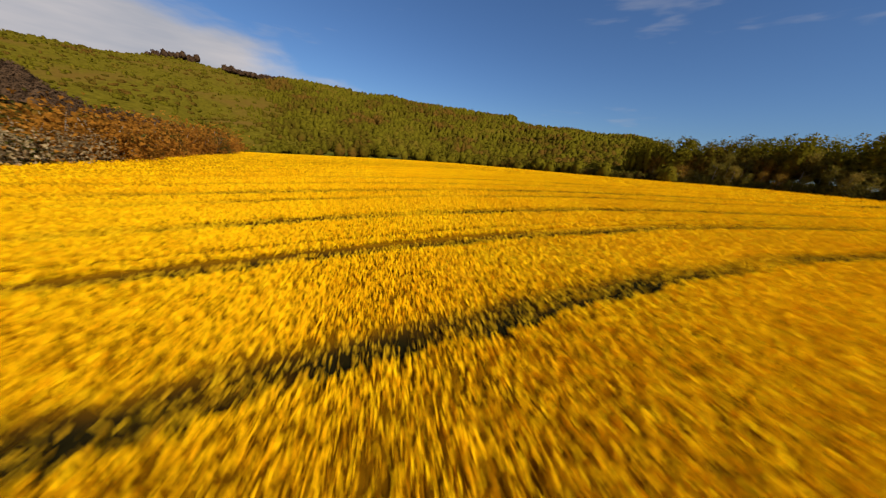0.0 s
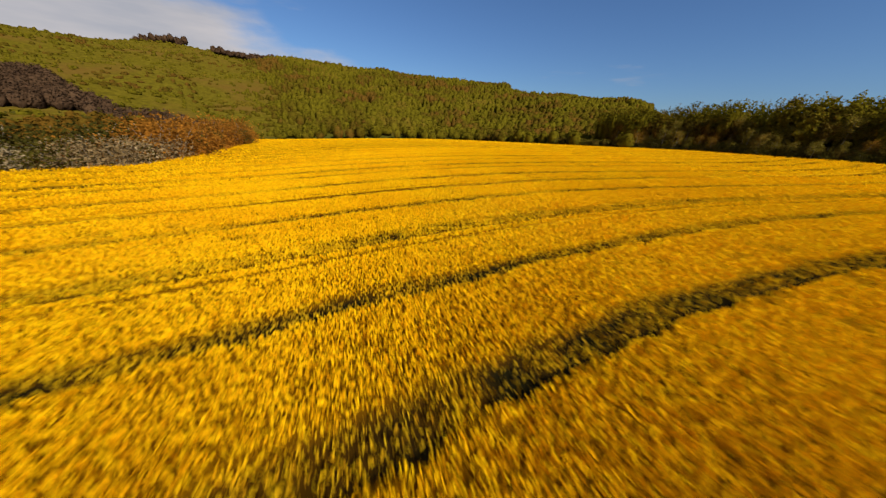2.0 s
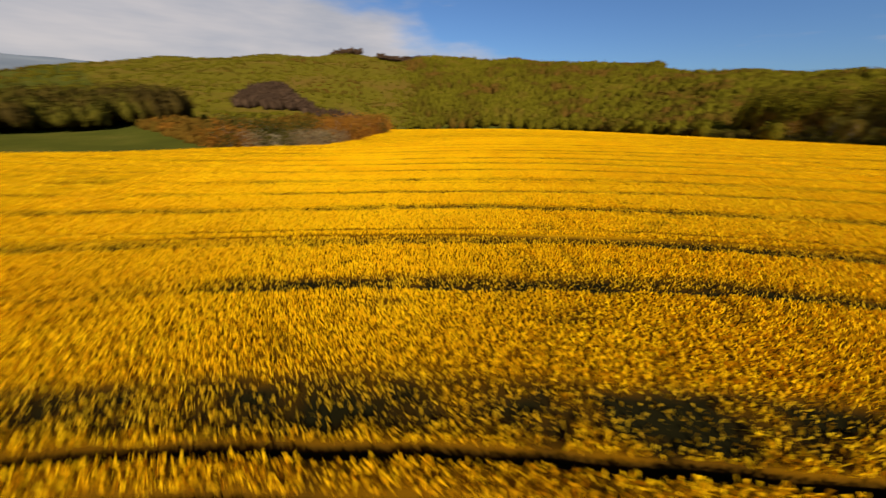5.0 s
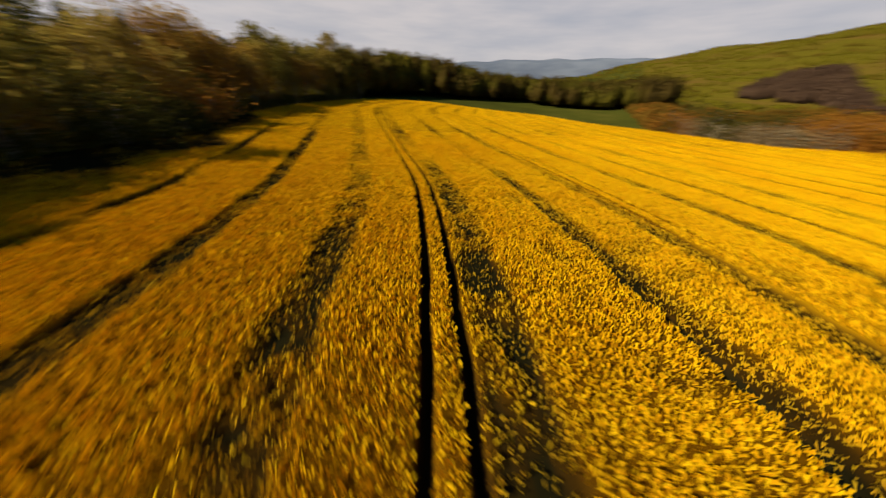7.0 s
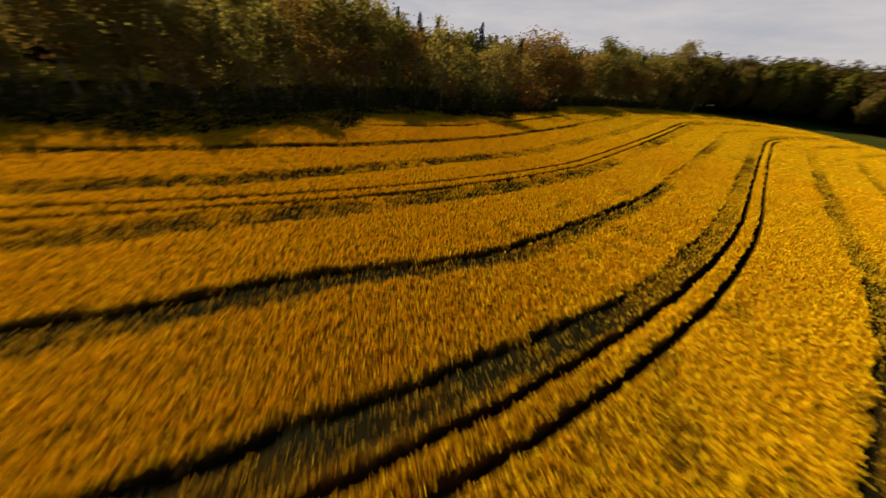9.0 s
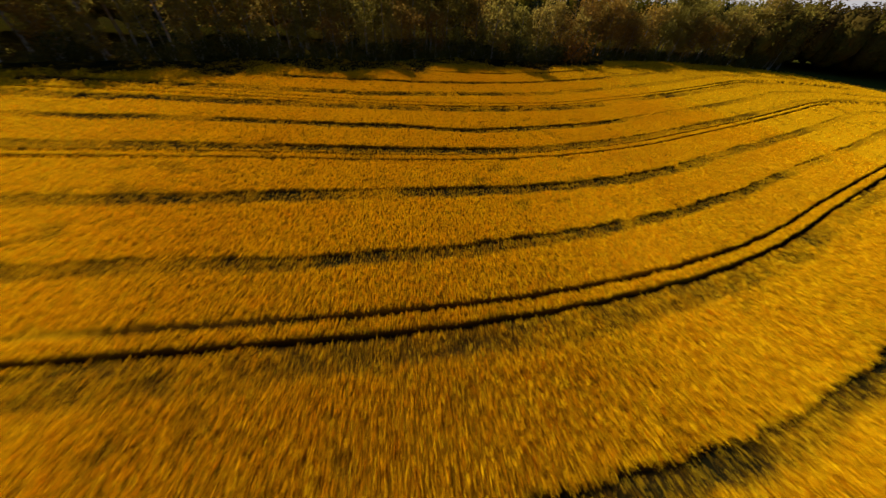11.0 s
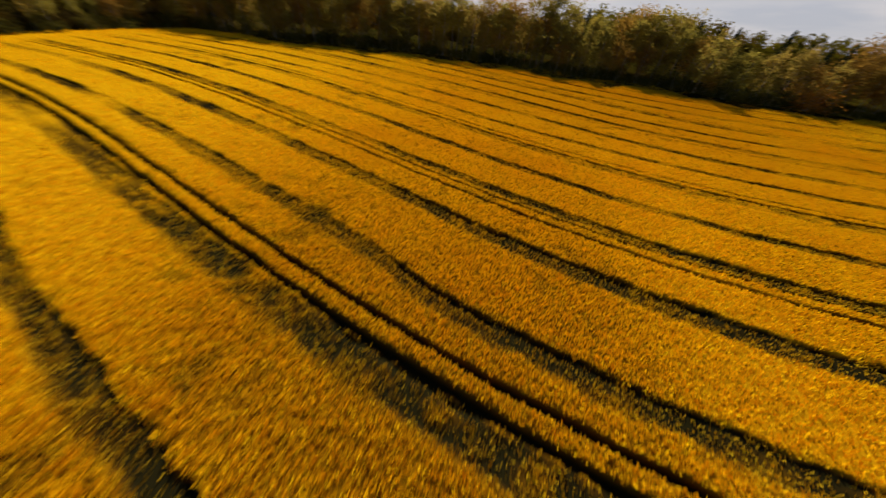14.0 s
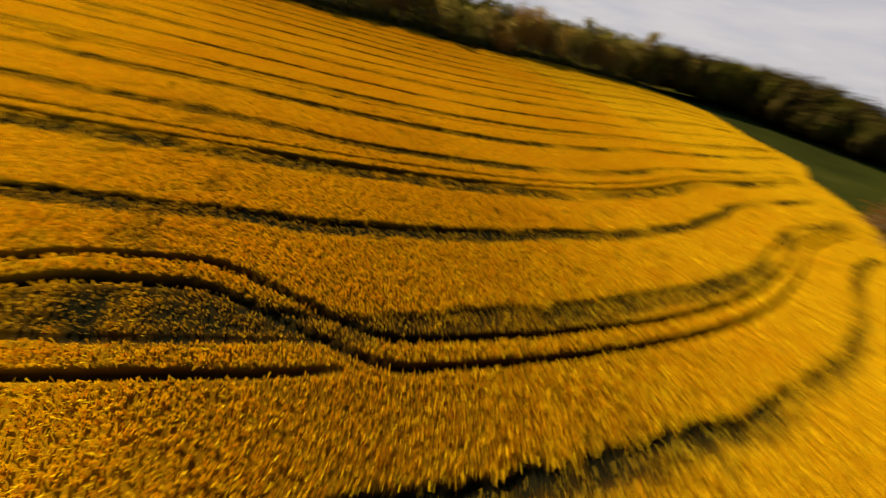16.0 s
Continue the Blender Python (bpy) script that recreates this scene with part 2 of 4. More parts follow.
# ---- mesh helpers ----
def mesh_object(name, verts, faces, mat, attrs=None, smooth=False):
    """One mesh object from an array of places and an array of triangles or quads."""
    verts, faces = np.asarray(verts, np.float32), np.asarray(faces, np.int32)
    k = faces.shape[1]
    me = bpy.data.meshes.new(name)
    me.vertices.add(len(verts))
    me.vertices.foreach_set("co", verts.ravel())
    me.loops.add(faces.size)
    me.loops.foreach_set("vertex_index", faces.ravel())
    me.polygons.add(len(faces))
    me.polygons.foreach_set("loop_start", np.arange(0, faces.size, k, dtype=np.int32))
    me.polygons.foreach_set("use_smooth", np.full(len(faces), smooth, bool))
    me.materials.append(mat)
    for key, val in (attrs or {}).items():
        a = me.attributes.new(key, "FLOAT", "POINT")
        a.data.foreach_set("value", np.asarray(val, np.float32))
    me.update(calc_edges=True)
    me.validate()
    return new(name, me)


def joined(parts):
    """Several (verts, faces) as one."""
    vs, fs, n = [], [], 0
    for v, f in parts:
        vs.append(v)
        fs.append(np.asarray(f) + n)
        n += len(v)
    return np.concatenate(vs), np.concatenate(fs)


def grid_faces(rows, cols):
    i = np.arange(rows - 1)[:, None] * cols + np.arange(cols - 1)[None, :]
    i = i.ravel()
    return np.stack([i, i + 1, i + cols + 1, i + cols], 1)


def smoothstep(a, b, x):
    s = np.clip((x - a) / (b - a), 0.0, 1.0)
    return s * s * (3 - 2 * s)


def waves(x, y, seed, length):
    """Cheap rolling unevenness, about -1 to 1, of about that wavelength."""
    rng = np.random.default_rng(seed)
    total = np.zeros_like(np.asarray(x, float))
    for k in range(7):
        a, p = rng.uniform(0, 6.283, 2)
        s = 6.283 / length * rng.uniform(0.6, 1.7)
        total += np.sin((x * math.cos(a) + y * math.sin(a)) * s + p)
    return total / 3.6


def value_noise(x, y, seed, cell):
    """Smooth lattice noise from 0 to 1."""
    x, y = np.asarray(x, float) / cell, np.asarray(y, float) / cell
    i, j = np.floor(x).astype(np.int64), np.floor(y).astype(np.int64)
    fx, fy = x - i, y - j
    fx, fy = fx * fx * (3 - 2 * fx), fy * fy * (3 - 2 * fy)

    def h(a, b):
        n = (a * 374761393 + b * 668265263 + seed * 1442695041) & 0xFFFFFFFF
        n = ((n ^ (n >> 13)) * 1274126177) & 0xFFFFFFFF
        return ((n ^ (n >> 16)) & 0xFFFF) / 65535.0

    top = h(i, j) * (1 - fx) + h(i + 1, j) * fx
    low = h(i, j + 1) * (1 - fx) + h(i + 1, j + 1) * fx
    return top * (1 - fy) + low * fy


# ---- the lie of the land ----
HUB = (30.0, 0.0)
# the field's edge round the hub: azimuth, distance
EDGE = [(-180, 83), (-142, 100), (-126, 127), (-112, 157), (-100, 178), (-90, 180), (-79, 161), (-69, 156), (-62, 135), (-50, 125), (-33, 108),
        (-25, 118), (-13, 164), (-10, 229), (6, 226), (14, 230), (27, 242), (40, 245), (48, 213), (58, 195), (70, 185), (85, 167), (94, 166), (113, 179),
        (122, 150), (131, 130), (151, 100), (180, 83)]
# the wooded hill's crest round the hub: azimuth, angle above the horizon
CREST = [(-180, 0.2), (-100, 0.2), (-75, 0.3), (-60, 0.7), (-52, 1.5), (-47, 2.6), (-42, 3.9), (-35, 5.2), (-27, 6.15), (-21, 6.75), (-15, 7.1), (-9, 7.6), (2, 7.8), (12, 7.7), (25, 7.4), (42, 6.72), (43.2, 5.8), (52, 5.45), (61, 4.9), (75, 3.2), (90, 0.6), (180, 0.2)]
SHAPE = [15.87, -3.23, 2.32, -2.08, 0.3, -0.58, 4.95, 2.46, -1.36, -1.06, 0.1, 1.11, -1.98, -2.33, 3.02, -3.64, -0.81, -0.24, 0.43, -0.93, 1.35]
CROP = 1.15


def swell(x, y):
    """The top of the crop: one broad, gently rolling surface."""
    a, b = (x - 30) / 150, (y - 40) / 150
    powers = [(i, j) for i in range(6) for j in range(6 - i)]
    return sum(c * a ** i * b ** j for c, (i, j) in zip(SHAPE, powers))


def polar(x, y):
    return np.degrees(np.arctan2(x - HUB[0], y - HUB[1])), np.hypot(x - HUB[0], y - HUB[1])


def edge_at(az):
    return np.interp(az, *np.array(EDGE, float).T)


def land(x, y):
    """Height of the crop's level, carried on beyond the field as hill and plain."""
    x, y = np.asarray(x, float), np.asarray(y, float)
    az, r = polar(x, y)
    rb = edge_at(az)
    k = np.minimum(1.0, rb / np.maximum(r, 1e-6))
    z0 = swell(HUB[0] + (x - HUB[0]) * k, HUB[1] + (y - HUB[1]) * k)
    crest = 850.0
    rise = 12.0 + crest * np.tan(np.radians(np.interp(az, *np.array(CREST, float).T))) - z0 + 12
    s = np.clip((r - rb) / (crest - rb), 0, 1.6)
    north = smoothstep(-75, -45, az) * (1 - smoothstep(62, 88, az))
    up = np.where(s < 1, np.minimum(s, 1) ** 1.7 * (1.25 - 0.25 * np.minimum(s, 1) ** 4), 1 - (s - 1) * 0.35)
    z = z0 + north * rise * up
    west = smoothstep(-105, -90, az) * (1 - smoothstep(-48, -38, az))
    z = z + west * 4.0 * smoothstep(0, 90, r - rb)
    out = smoothstep(0, 60, r - rb)
    return z + out * waves(x, y, 5, 170) * (1.2 + 3.0 * north)


def ground_at(x, y):
    return land(x, y) - CROP


AZS = np.linspace(-180, 180, 361)
RINGS = np.concatenate([np.linspace(0.02, 0.96, 26), np.linspace(0.98, 1.12, 8)])
OUTER = np.concatenate([np.linspace(1.0, 60, 16), np.linspace(70, 700, 46), np.geomspace(740, 4400, 14)])


def build_ground():
    az = AZS[None, :]
    rb = edge_at(az)
    r = np.concatenate([RINGS[:26, None] * rb, rb + OUTER[:, None]])
    a = np.radians(np.broadcast_to(az, r.shape))
    x, y = HUB[0] + r * np.sin(a), HUB[1] + r * np.cos(a)
    z = ground_at(x, y)
    azf = np.broadcast_to(az, r.shape)
    e = r - np.broadcast_to(rb, r.shape)
    tilled = 1 - smoothstep(-1.5, 0.5, e)
    wooded = np.maximum(smoothstep(2, 6, e) * ((azf > 55) | (azf < -103)), smoothstep(15, 45, e) * ((azf > -45) & (azf <= 55)))
    v = np.stack([x, y, z], -1).reshape(-1, 3)
    ob = mesh_object("ground", v, grid_faces(*r.shape), M_GROUND, {"tilled": tilled.ravel(), "wooded": wooded.ravel()}, True)
    return tagged(ob, "rolling farmland ground, bare soil, grass and leaf litter", "ground", kind="structure")


build_ground()

# ---- the crop: sown in curved passes, with wheel tracks and thin, green strips between them ----
BEND = (0.3706, -0.1287, -0.2733, 0.1685)


def bent(x):
    """The rows run straight in the west and bend in the east."""
    return np.where(x < 0, 5 * (np.exp(np.minimum(x, 0) / 5) - 1), x) / 100


def rise_west(x):
    """West of the bend the rows run a little northward, more so the farther north they lie."""
    return 0.06 * 6.0 * np.logaddexp(0, (6.0 - np.asarray(x, float)) / 6.0)


def row_y(x, u):
    a = bent(x)
    return (u - 100 * (BEND[0] * a * a + BEND[1] * a ** 3)) / (1 + BEND[2] * a + BEND[3] * a * a) + rise_west(x) * (1 + u / 90)


TRAMS = [-40.65, -16.8, 9.75, 33.55, 55.3, 77.7, 101.0, 124.5, 148.0, 171.5, 195.0, 218.5, 242.0]
GAUGE = 0.87
STRIPS = []


def strip(south, wide, thin, *gone):
    """A thin, green strip: its southern edge as (x, pass), its width, how thin it stands, and
    the stretches where the crop failed: from x, to x, how thin, how bare and dark along the southern edge."""
    STRIPS.append((np.array(south, float).T, wide, thin, gone))


strip([(0, -67.7)], 1.2, 0.75)
strip([(0, -59.0), (26, -57.6), (35, -57.0), (56, -55.6)], 1.7, 0.9, (-45, 40, 0.85, 0.4))
strip([(0, -49.7), (20, -49.6), (30, -48.7), (40, -47.6), (70, -46.9)], 2.7, 0.92, (-8, 14, 0.55, 0.0), (14, 36, 0.9, 0.12), (42, 58, 0.9, 0.5))
strip([(0, -39.4), (20, -39.3)], 2.9, 0.85, (-14, 34, 0.8, 0.0), (34, 60, 0.65, 0.2))
strip([(-10, -28.7), (20, -28.4), (32, -27.9), (37, -28.5), (44, -29.7), (66, -30.3)], 1.9, 0.9, (-8, 38, 0.95, 1.0), (36, 54, 1.0, 0.95))
strip([(-15, -20.3), (31, -19.8), (40, -20.3), (49, -20.9), (64, -21.4)], 1.9, 0.95, (4, 30, 0.62, 0.55), (28, 66, 1.0, 1.0))
strip([(0, -8.5), (20, -8.2), (40, -8.6), (55, -9.0)], 2.1, 0.85, (4, 54, 0.9, 0.8))
strip([(0, 0.95), (31, 1.0), (45, 1.5), (60, 1.6), (90, 0.7)], 1.6, 0.8, (-4, 30, 0.95, 0.7), (30, 66, 0.85, 0.75))
strip([(0, 10.9), (48, 10.9), (95, 9.8)], 2.3, 0.6, (2, 20, 0.65, 0.2), (20, 80, 0.75, 0.25))
strip([(0, 21.6), (45, 21.3), (60, 20.7), (80, 19.7), (95, 19.3)], 1.6, 0.9, (-6, 17, 0.9, 0.3), (15, 34, 1.0, 1.0), (44, 84, 0.95, 0.75))
strip([(0, 31.1), (22, 30.7), (52, 30.5), (68, 29.5), (82, 29.0)], 1.6, 0.85, (0, 22, 0.85, 0.4), (21, 51, 1.0, 1.0), (51, 84, 0.95, 0.2))
strip([(29, 39.8), (50, 39.6), (63, 39.1), (72, 38.4), (88, 37.9)], 2.15, 0.85, (26, 78, 1.0, 1.0), (78, 98, 0.8, 0.5))
strip([(40, 50.1), (64, 49.8), (70, 49.2), (74, 48.4), (80, 47.9)], 1.9, 0.8, (38, 73, 1.0, 1.0), (72, 92, 0.85, 0.15))
strip([(50, 56.5), (75, 56.4)], 2.5, 0.95, (50, 77, 1.0, 1.0), (77, 100, 0.75, 0.1))
strip([(48, 65.3), (60, 65.9), (72, 66.2), (90, 66.0)], 1.6, 0.9, (44, 78, 1.0, 1.0), (78, 102, 0.9, 0.45))
strip([(50, 74.2), (57, 74.6), (73, 75.1), (96, 74.3), (111, 75.3)], 1.9, 0.6, (42, 75, 0.95, 0.4), (78, 94, 0.1, 0.0), (96, 112, 0.4, 0.8))
strip([(29, 84.0), (57, 83.4), (71, 83.8)], 1.3, 0.8, (46, 92, 1.0, 1.0))
for k in range(17):
    strip([(0, 92.4 + 9.3 * k)], 1.5, 0.75)


def along_strip(x, u):
    """For each place the nearest strip: how far north of its edge, its width, thinness and bareness, and a number to tell strips apart."""
    shape = u.shape
    x, u = x.ravel(), u.ravel()
    d, wide, thin, bare, mark = (np.zeros_like(u) for k in range(5))
    mids = np.array([p[0][1].mean() + p[1] / 2 for p in STRIPS])
    which = np.searchsorted((mids[1:] + mids[:-1]) / 2, u)
    wob = waves(x, u, 11, 26) * 0.18
    for k, (south, w, amount, gone) in enumerate(STRIPS):
        at = np.nonzero(which == k)[0]
        if not len(at):
            continue
        px = x[at]
        hold = np.clip(1.4 * value_noise(px, 0 * px + 8 * k, 40, 11.0), 0.12, 1.2)
        b = np.clip(2.0 * value_noise(px, 0 * px + 8 * k + 3, 70, 13.0) - 0.6, 0, 0.7)
        for a, e, t, g in gone:
            f = smoothstep(a - 3, a + 3, px) * (1 - smoothstep(e - 4, e + 4, px))
            hold, b = np.maximum(hold, 1.2 * f * t), np.maximum(b, f * g) * (1 - f * (1 - g) * 0.7)
        d[at] = u[at] - np.interp(px, *south) - wob[at]
        wide[at], thin[at], bare[at], mark[at] = w, amount * hold, b, k
    return tuple(v.reshape(shape) for v in (d, wide, thin, bare, mark))


def sparse_at(u):
    """How much sparser and darker the crop gets towards the southern wood."""
    return 0.85 * (1 - smoothstep(-34, 12, u)) + 0.75 * (1 - smoothstep(-62, -38, u))


def hook(x, u):
    """At the western headland the southern lines curl northward."""
    return 0.0085 * np.maximum(0.0, -90.0 - x) ** 2 * (1 - smoothstep(10, 40, u))


def inland(x, u):
    """1 within the field, 0 on its outermost strip, where the lines end."""
    az, r = polar(x, row_y(x, u))
    return 1 - smoothstep(-13, -7, r - edge_at(az))


def swerve(x):
    """The sixth tramline leaves its row and comes back, round a poor patch."""
    return -5.3 * smoothstep(70, 81.5, x) * (1 - smoothstep(85, 101, x))


def drift(x, u):
    """The tramlines bend away a little farther south in the east."""
    a, b = np.interp(u, [-10, 10], [32, 48]), np.interp(u, [-10, 10], [75, 95])
    return -1.2 * smoothstep(a, b, x) * (1 - smoothstep(38, 62, u))


def track_depth(x, u):
    """1 in a wheel track, 0 beside it."""
    d = np.zeros_like(u)
    on = inland(x, u)
    u = u - hook(x, u)
    trams = np.array(TRAMS)
    near = np.searchsorted((trams[1:] + trams[:-1]) / 2, u)
    off = np.where(near == 5, swerve(x), drift(x, u))
    steep = np.sqrt(1 + np.where(near == 5, (swerve(x + 0.1) - swerve(x - 0.1)) / 0.2, 0.0) ** 2)
    line = np.abs(np.abs(u - trams[near] - off + 0.06 * waves(x, u, 21, 9)) - GAUGE * steep) / steep
    line = line + 0.10 * (value_noise(x, u, 23, 0.7) - 0.5)
    d = np.maximum(d, on * (1 - smoothstep(0.17, 0.36, line)))
    # the old, straight wheel tracks beside the swerve
    for side, deep in ((-GAUGE, 0.35), (GAUGE, 0.75)):
        d = np.maximum(d, deep * (near == 5) * smoothstep(73, 77, x) * (1 - smoothstep(0.14, 0.32, np.abs(u - trams[5] - side) + 0.12 * (value_noise(x, u, 24, 0.8) - 0.5))))
    return d


def canopy(x, u, y):
    """The leafy layer under the flowers: its height, and how thin, tracked and gappy it is."""
    d, wide, amount, bare, mark = along_strip(x, u - hook(x, u))
    fine, broad = value_noise(x, y, 7, 0.7), value_noise(x, y, 8, 2.4)
    ragged = 0.40 * (fine - 0.5) + 0.45 * (broad - 0.5)
    on = inland(x, u) * (0.45 + 0.55 * smoothstep(-62, -25, x))
    soft = np.where(wide > 2.4, 0.7, 0.14)
    inside = smoothstep(-0.12, soft, d + ragged) * (1 - smoothstep(wide - 0.3, wide + 0.7, d + 1.6 * ragged))
    blotch = np.clip(0.25 + 1.0 * fine * 0.6 + broad * 0.7, 0, 1.25)
    blotch = np.where(wide > 2.2, np.clip(1.1 * fine + 1.0 * broad - 0.2, 0.05, 1.25), blotch)
    thin = on * amount * inside * blotch
    # bare line along the strip's southern side, colour blackened for the crop's shade
    broken = np.clip(2.4 * value_noise(x, mark * 8, 91, 5.0) - 0.2, 0.5, 1) * np.clip(2.2 * value_noise(x, u, 90, 1.5) - 0.1, 0.2, 1)
    reach = 0.10 + 0.24 * bare
    ed = on * np.minimum(1, 1.25 * bare) * broken * smoothstep(-0.14, 0.08, d + ragged) * (1 - smoothstep(reach, reach + 0.3, d + ragged))
    poor = 0.85 * (1 - smoothstep(0.5, 1.0, np.hypot((x - 83.5) / 9.5, (u - 75.3) / 2.4))) * np.clip(0.35 + 1.0 * fine, 0, 1.2)
    scatter_patch = 0.8 * (1 - smoothstep(0.4, 1.0, np.hypot((x - 81) / 10, (u - 48.9) / 2.2))) * smoothstep(0.42, 0.7, broad * 0.6 + fine * 0.4)
    spots = 0.35 * smoothstep(0.72, 0.9, value_noise(x, y, 12, 1.7)) * smoothstep(0.45, 0.75, value_noise(x, y, 13, 14.0))
    az, r = polar(x, y)
    # thin margin by the wood, its colour darkened also for the trees' shadow
    margin = smoothstep(-16, -8, r - edge_at(az) + 4 * waves(x, y, 63, 18)) * ((az > 118) | (az < -128))
    thin = np.clip(np.maximum(np.maximum(np.maximum(thin, poor), np.maximum(scatter_patch, 0.95 * margin * blotch)), spots), 0, 1)
    tr = track_depth(x, u)
    z = swell(x, y) - 0.34 - np.maximum(0.27 * thin, 0.62 * ed) * (1 - tr) - 0.68 * tr
    return z, thin, tr, ed


def near_flight(x, u):
    """How densely the flower heads are built: 1 along the flight line, falling away from it."""
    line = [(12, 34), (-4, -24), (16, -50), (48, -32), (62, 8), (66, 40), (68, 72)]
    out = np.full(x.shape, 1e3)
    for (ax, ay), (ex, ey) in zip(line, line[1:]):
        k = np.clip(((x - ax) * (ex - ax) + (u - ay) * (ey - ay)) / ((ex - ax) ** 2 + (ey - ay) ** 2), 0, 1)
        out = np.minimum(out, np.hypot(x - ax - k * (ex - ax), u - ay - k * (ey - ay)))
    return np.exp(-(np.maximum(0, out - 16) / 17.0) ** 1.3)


def axis(spans):
    return np.unique(np.round(np.concatenate([np.arange(a, b, s) for a, b, s in spans]), 3))


def build_crop():
    xs = axis([(-152, -94, 2.2), (-94, -78, 0.5), (-78, -30, 2.2), (-30, 68, 0.9), (68, 108, 0.6), (108, 212, 2.4)])
    us = [np.arange(-95, 96, 0.8), np.arange(96, 330, 2.0)]
    for c in TRAMS:
        for side in (-GAUGE, GAUGE):
            us.append(c + side + np.array([-0.42, -0.3, -0.18, 0, 0.18, 0.3, 0.42]))
    for k, (south, w, amount, gone) in enumerate(STRIPS):
        us.append(np.arange(south[1].min() - 0.4, south[1].max() + w + 0.5, 0.2) if k < 17 else south[1][0] + np.array([-0.3, 0.1, 0.6, 1.2, 1.7]))
    us.append(np.arange(70, 80, 0.2))
    us = np.unique(np.round(np.concatenate(us), 1))
    x, u = np.meshgrid(xs, us, indexing="ij")
    y = row_y(x, u)
    z, thin, tr, ed = canopy(x, u, y)
    z = z + (1 - tr) * (0.16 * value_noise(x, y, 1, 1.1) + 0.10 * value_noise(x, y, 2, 3.0) - 0.13)
    az, r = polar(x, y)
    inside = (r < edge_at(az) - 0.6)
    f = grid_faces(*x.shape)
    f = f[inside.ravel()[f].all(1)]
    v = np.stack([x, y, z], -1).reshape(-1, 3)
    used = np.unique(f)
    back = np.zeros(len(v), np.int64)
    back[used] = np.arange(len(used))
    # near-black mask over thin crop, bare line and tracks, shade put into colour
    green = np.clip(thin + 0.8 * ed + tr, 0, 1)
    ob = mesh_object("crop_canopy", v[used], back[f], M_STEM_SHADE, {"thin": green.ravel()[used], "sparse": 0.32 * sparse_at(u).ravel()[used], "bloom": ((0.13 + 0.73 * np.sqrt(1 - near_flight(x, u))) * (1 - green)).ravel()[used]}, True)
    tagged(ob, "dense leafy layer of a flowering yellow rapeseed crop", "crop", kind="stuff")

    # flower heads: dense along the flight line, coarser away from it
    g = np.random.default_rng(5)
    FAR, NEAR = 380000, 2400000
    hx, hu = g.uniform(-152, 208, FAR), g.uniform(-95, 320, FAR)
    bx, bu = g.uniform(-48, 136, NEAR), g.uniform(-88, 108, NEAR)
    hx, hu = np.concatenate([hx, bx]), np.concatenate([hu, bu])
    close = near_flight(hx, hu)
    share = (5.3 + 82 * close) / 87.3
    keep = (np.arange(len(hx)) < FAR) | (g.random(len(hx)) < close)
    hx, hu, share = hx[keep], hu[keep], share[keep]
    scant = sparse_at(hu)
    hy = row_y(hx, hu)
    az, r = polar(hx, hy)
    zz, th, tk, e = canopy(hx, hu, hy)
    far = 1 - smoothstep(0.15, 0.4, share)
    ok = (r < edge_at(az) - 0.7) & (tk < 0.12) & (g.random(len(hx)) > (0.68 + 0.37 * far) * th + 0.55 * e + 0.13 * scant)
    th = np.maximum(th, np.minimum(1, 1.3 * e))
    hx, hy, zz, th, share, scant = hx[ok], hy[ok], zz[ok], th[ok], share[ok], scant[ok]
    m = len(hx)
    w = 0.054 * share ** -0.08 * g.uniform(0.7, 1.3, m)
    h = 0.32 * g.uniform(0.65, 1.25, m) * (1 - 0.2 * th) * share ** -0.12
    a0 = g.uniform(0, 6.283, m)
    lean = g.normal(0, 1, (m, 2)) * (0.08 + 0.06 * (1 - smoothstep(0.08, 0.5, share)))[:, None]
    # each head a slim blade, widest near its top
    vs = np.zeros((m, 3, 3))
    dx, dy = w * np.cos(a0), w * np.sin(a0)
    vs[:, 0, 0], vs[:, 0, 1], vs[:, 0, 2] = hx - 0.5 * lean[:, 0], hy - 0.5 * lean[:, 1], zz - 0.05
    vs[:, 1, 0], vs[:, 1, 1], vs[:, 1, 2] = hx + lean[:, 0] + dx, hy + lean[:, 1] + dy, zz + h
    vs[:, 2, 0], vs[:, 2, 1], vs[:, 2, 2] = hx + lean[:, 0] - dx, hy + lean[:, 1] - dy, zz + h * g.uniform(0.45, 0.9, m)
    fs = np.arange(m * 3).reshape(-1, 3)
    ob = mesh_object("flower_heads", vs.reshape(-1, 3), fs, M_FLOWER, {"thin": np.repeat(np.clip(th * 0.66, 0, 1), 3), "sparse": np.repeat(0.32 * scant, 3)})
    tagged(ob, "upright yellow flower heads of the rapeseed crop", "crop", kind="stuff")


build_crop()


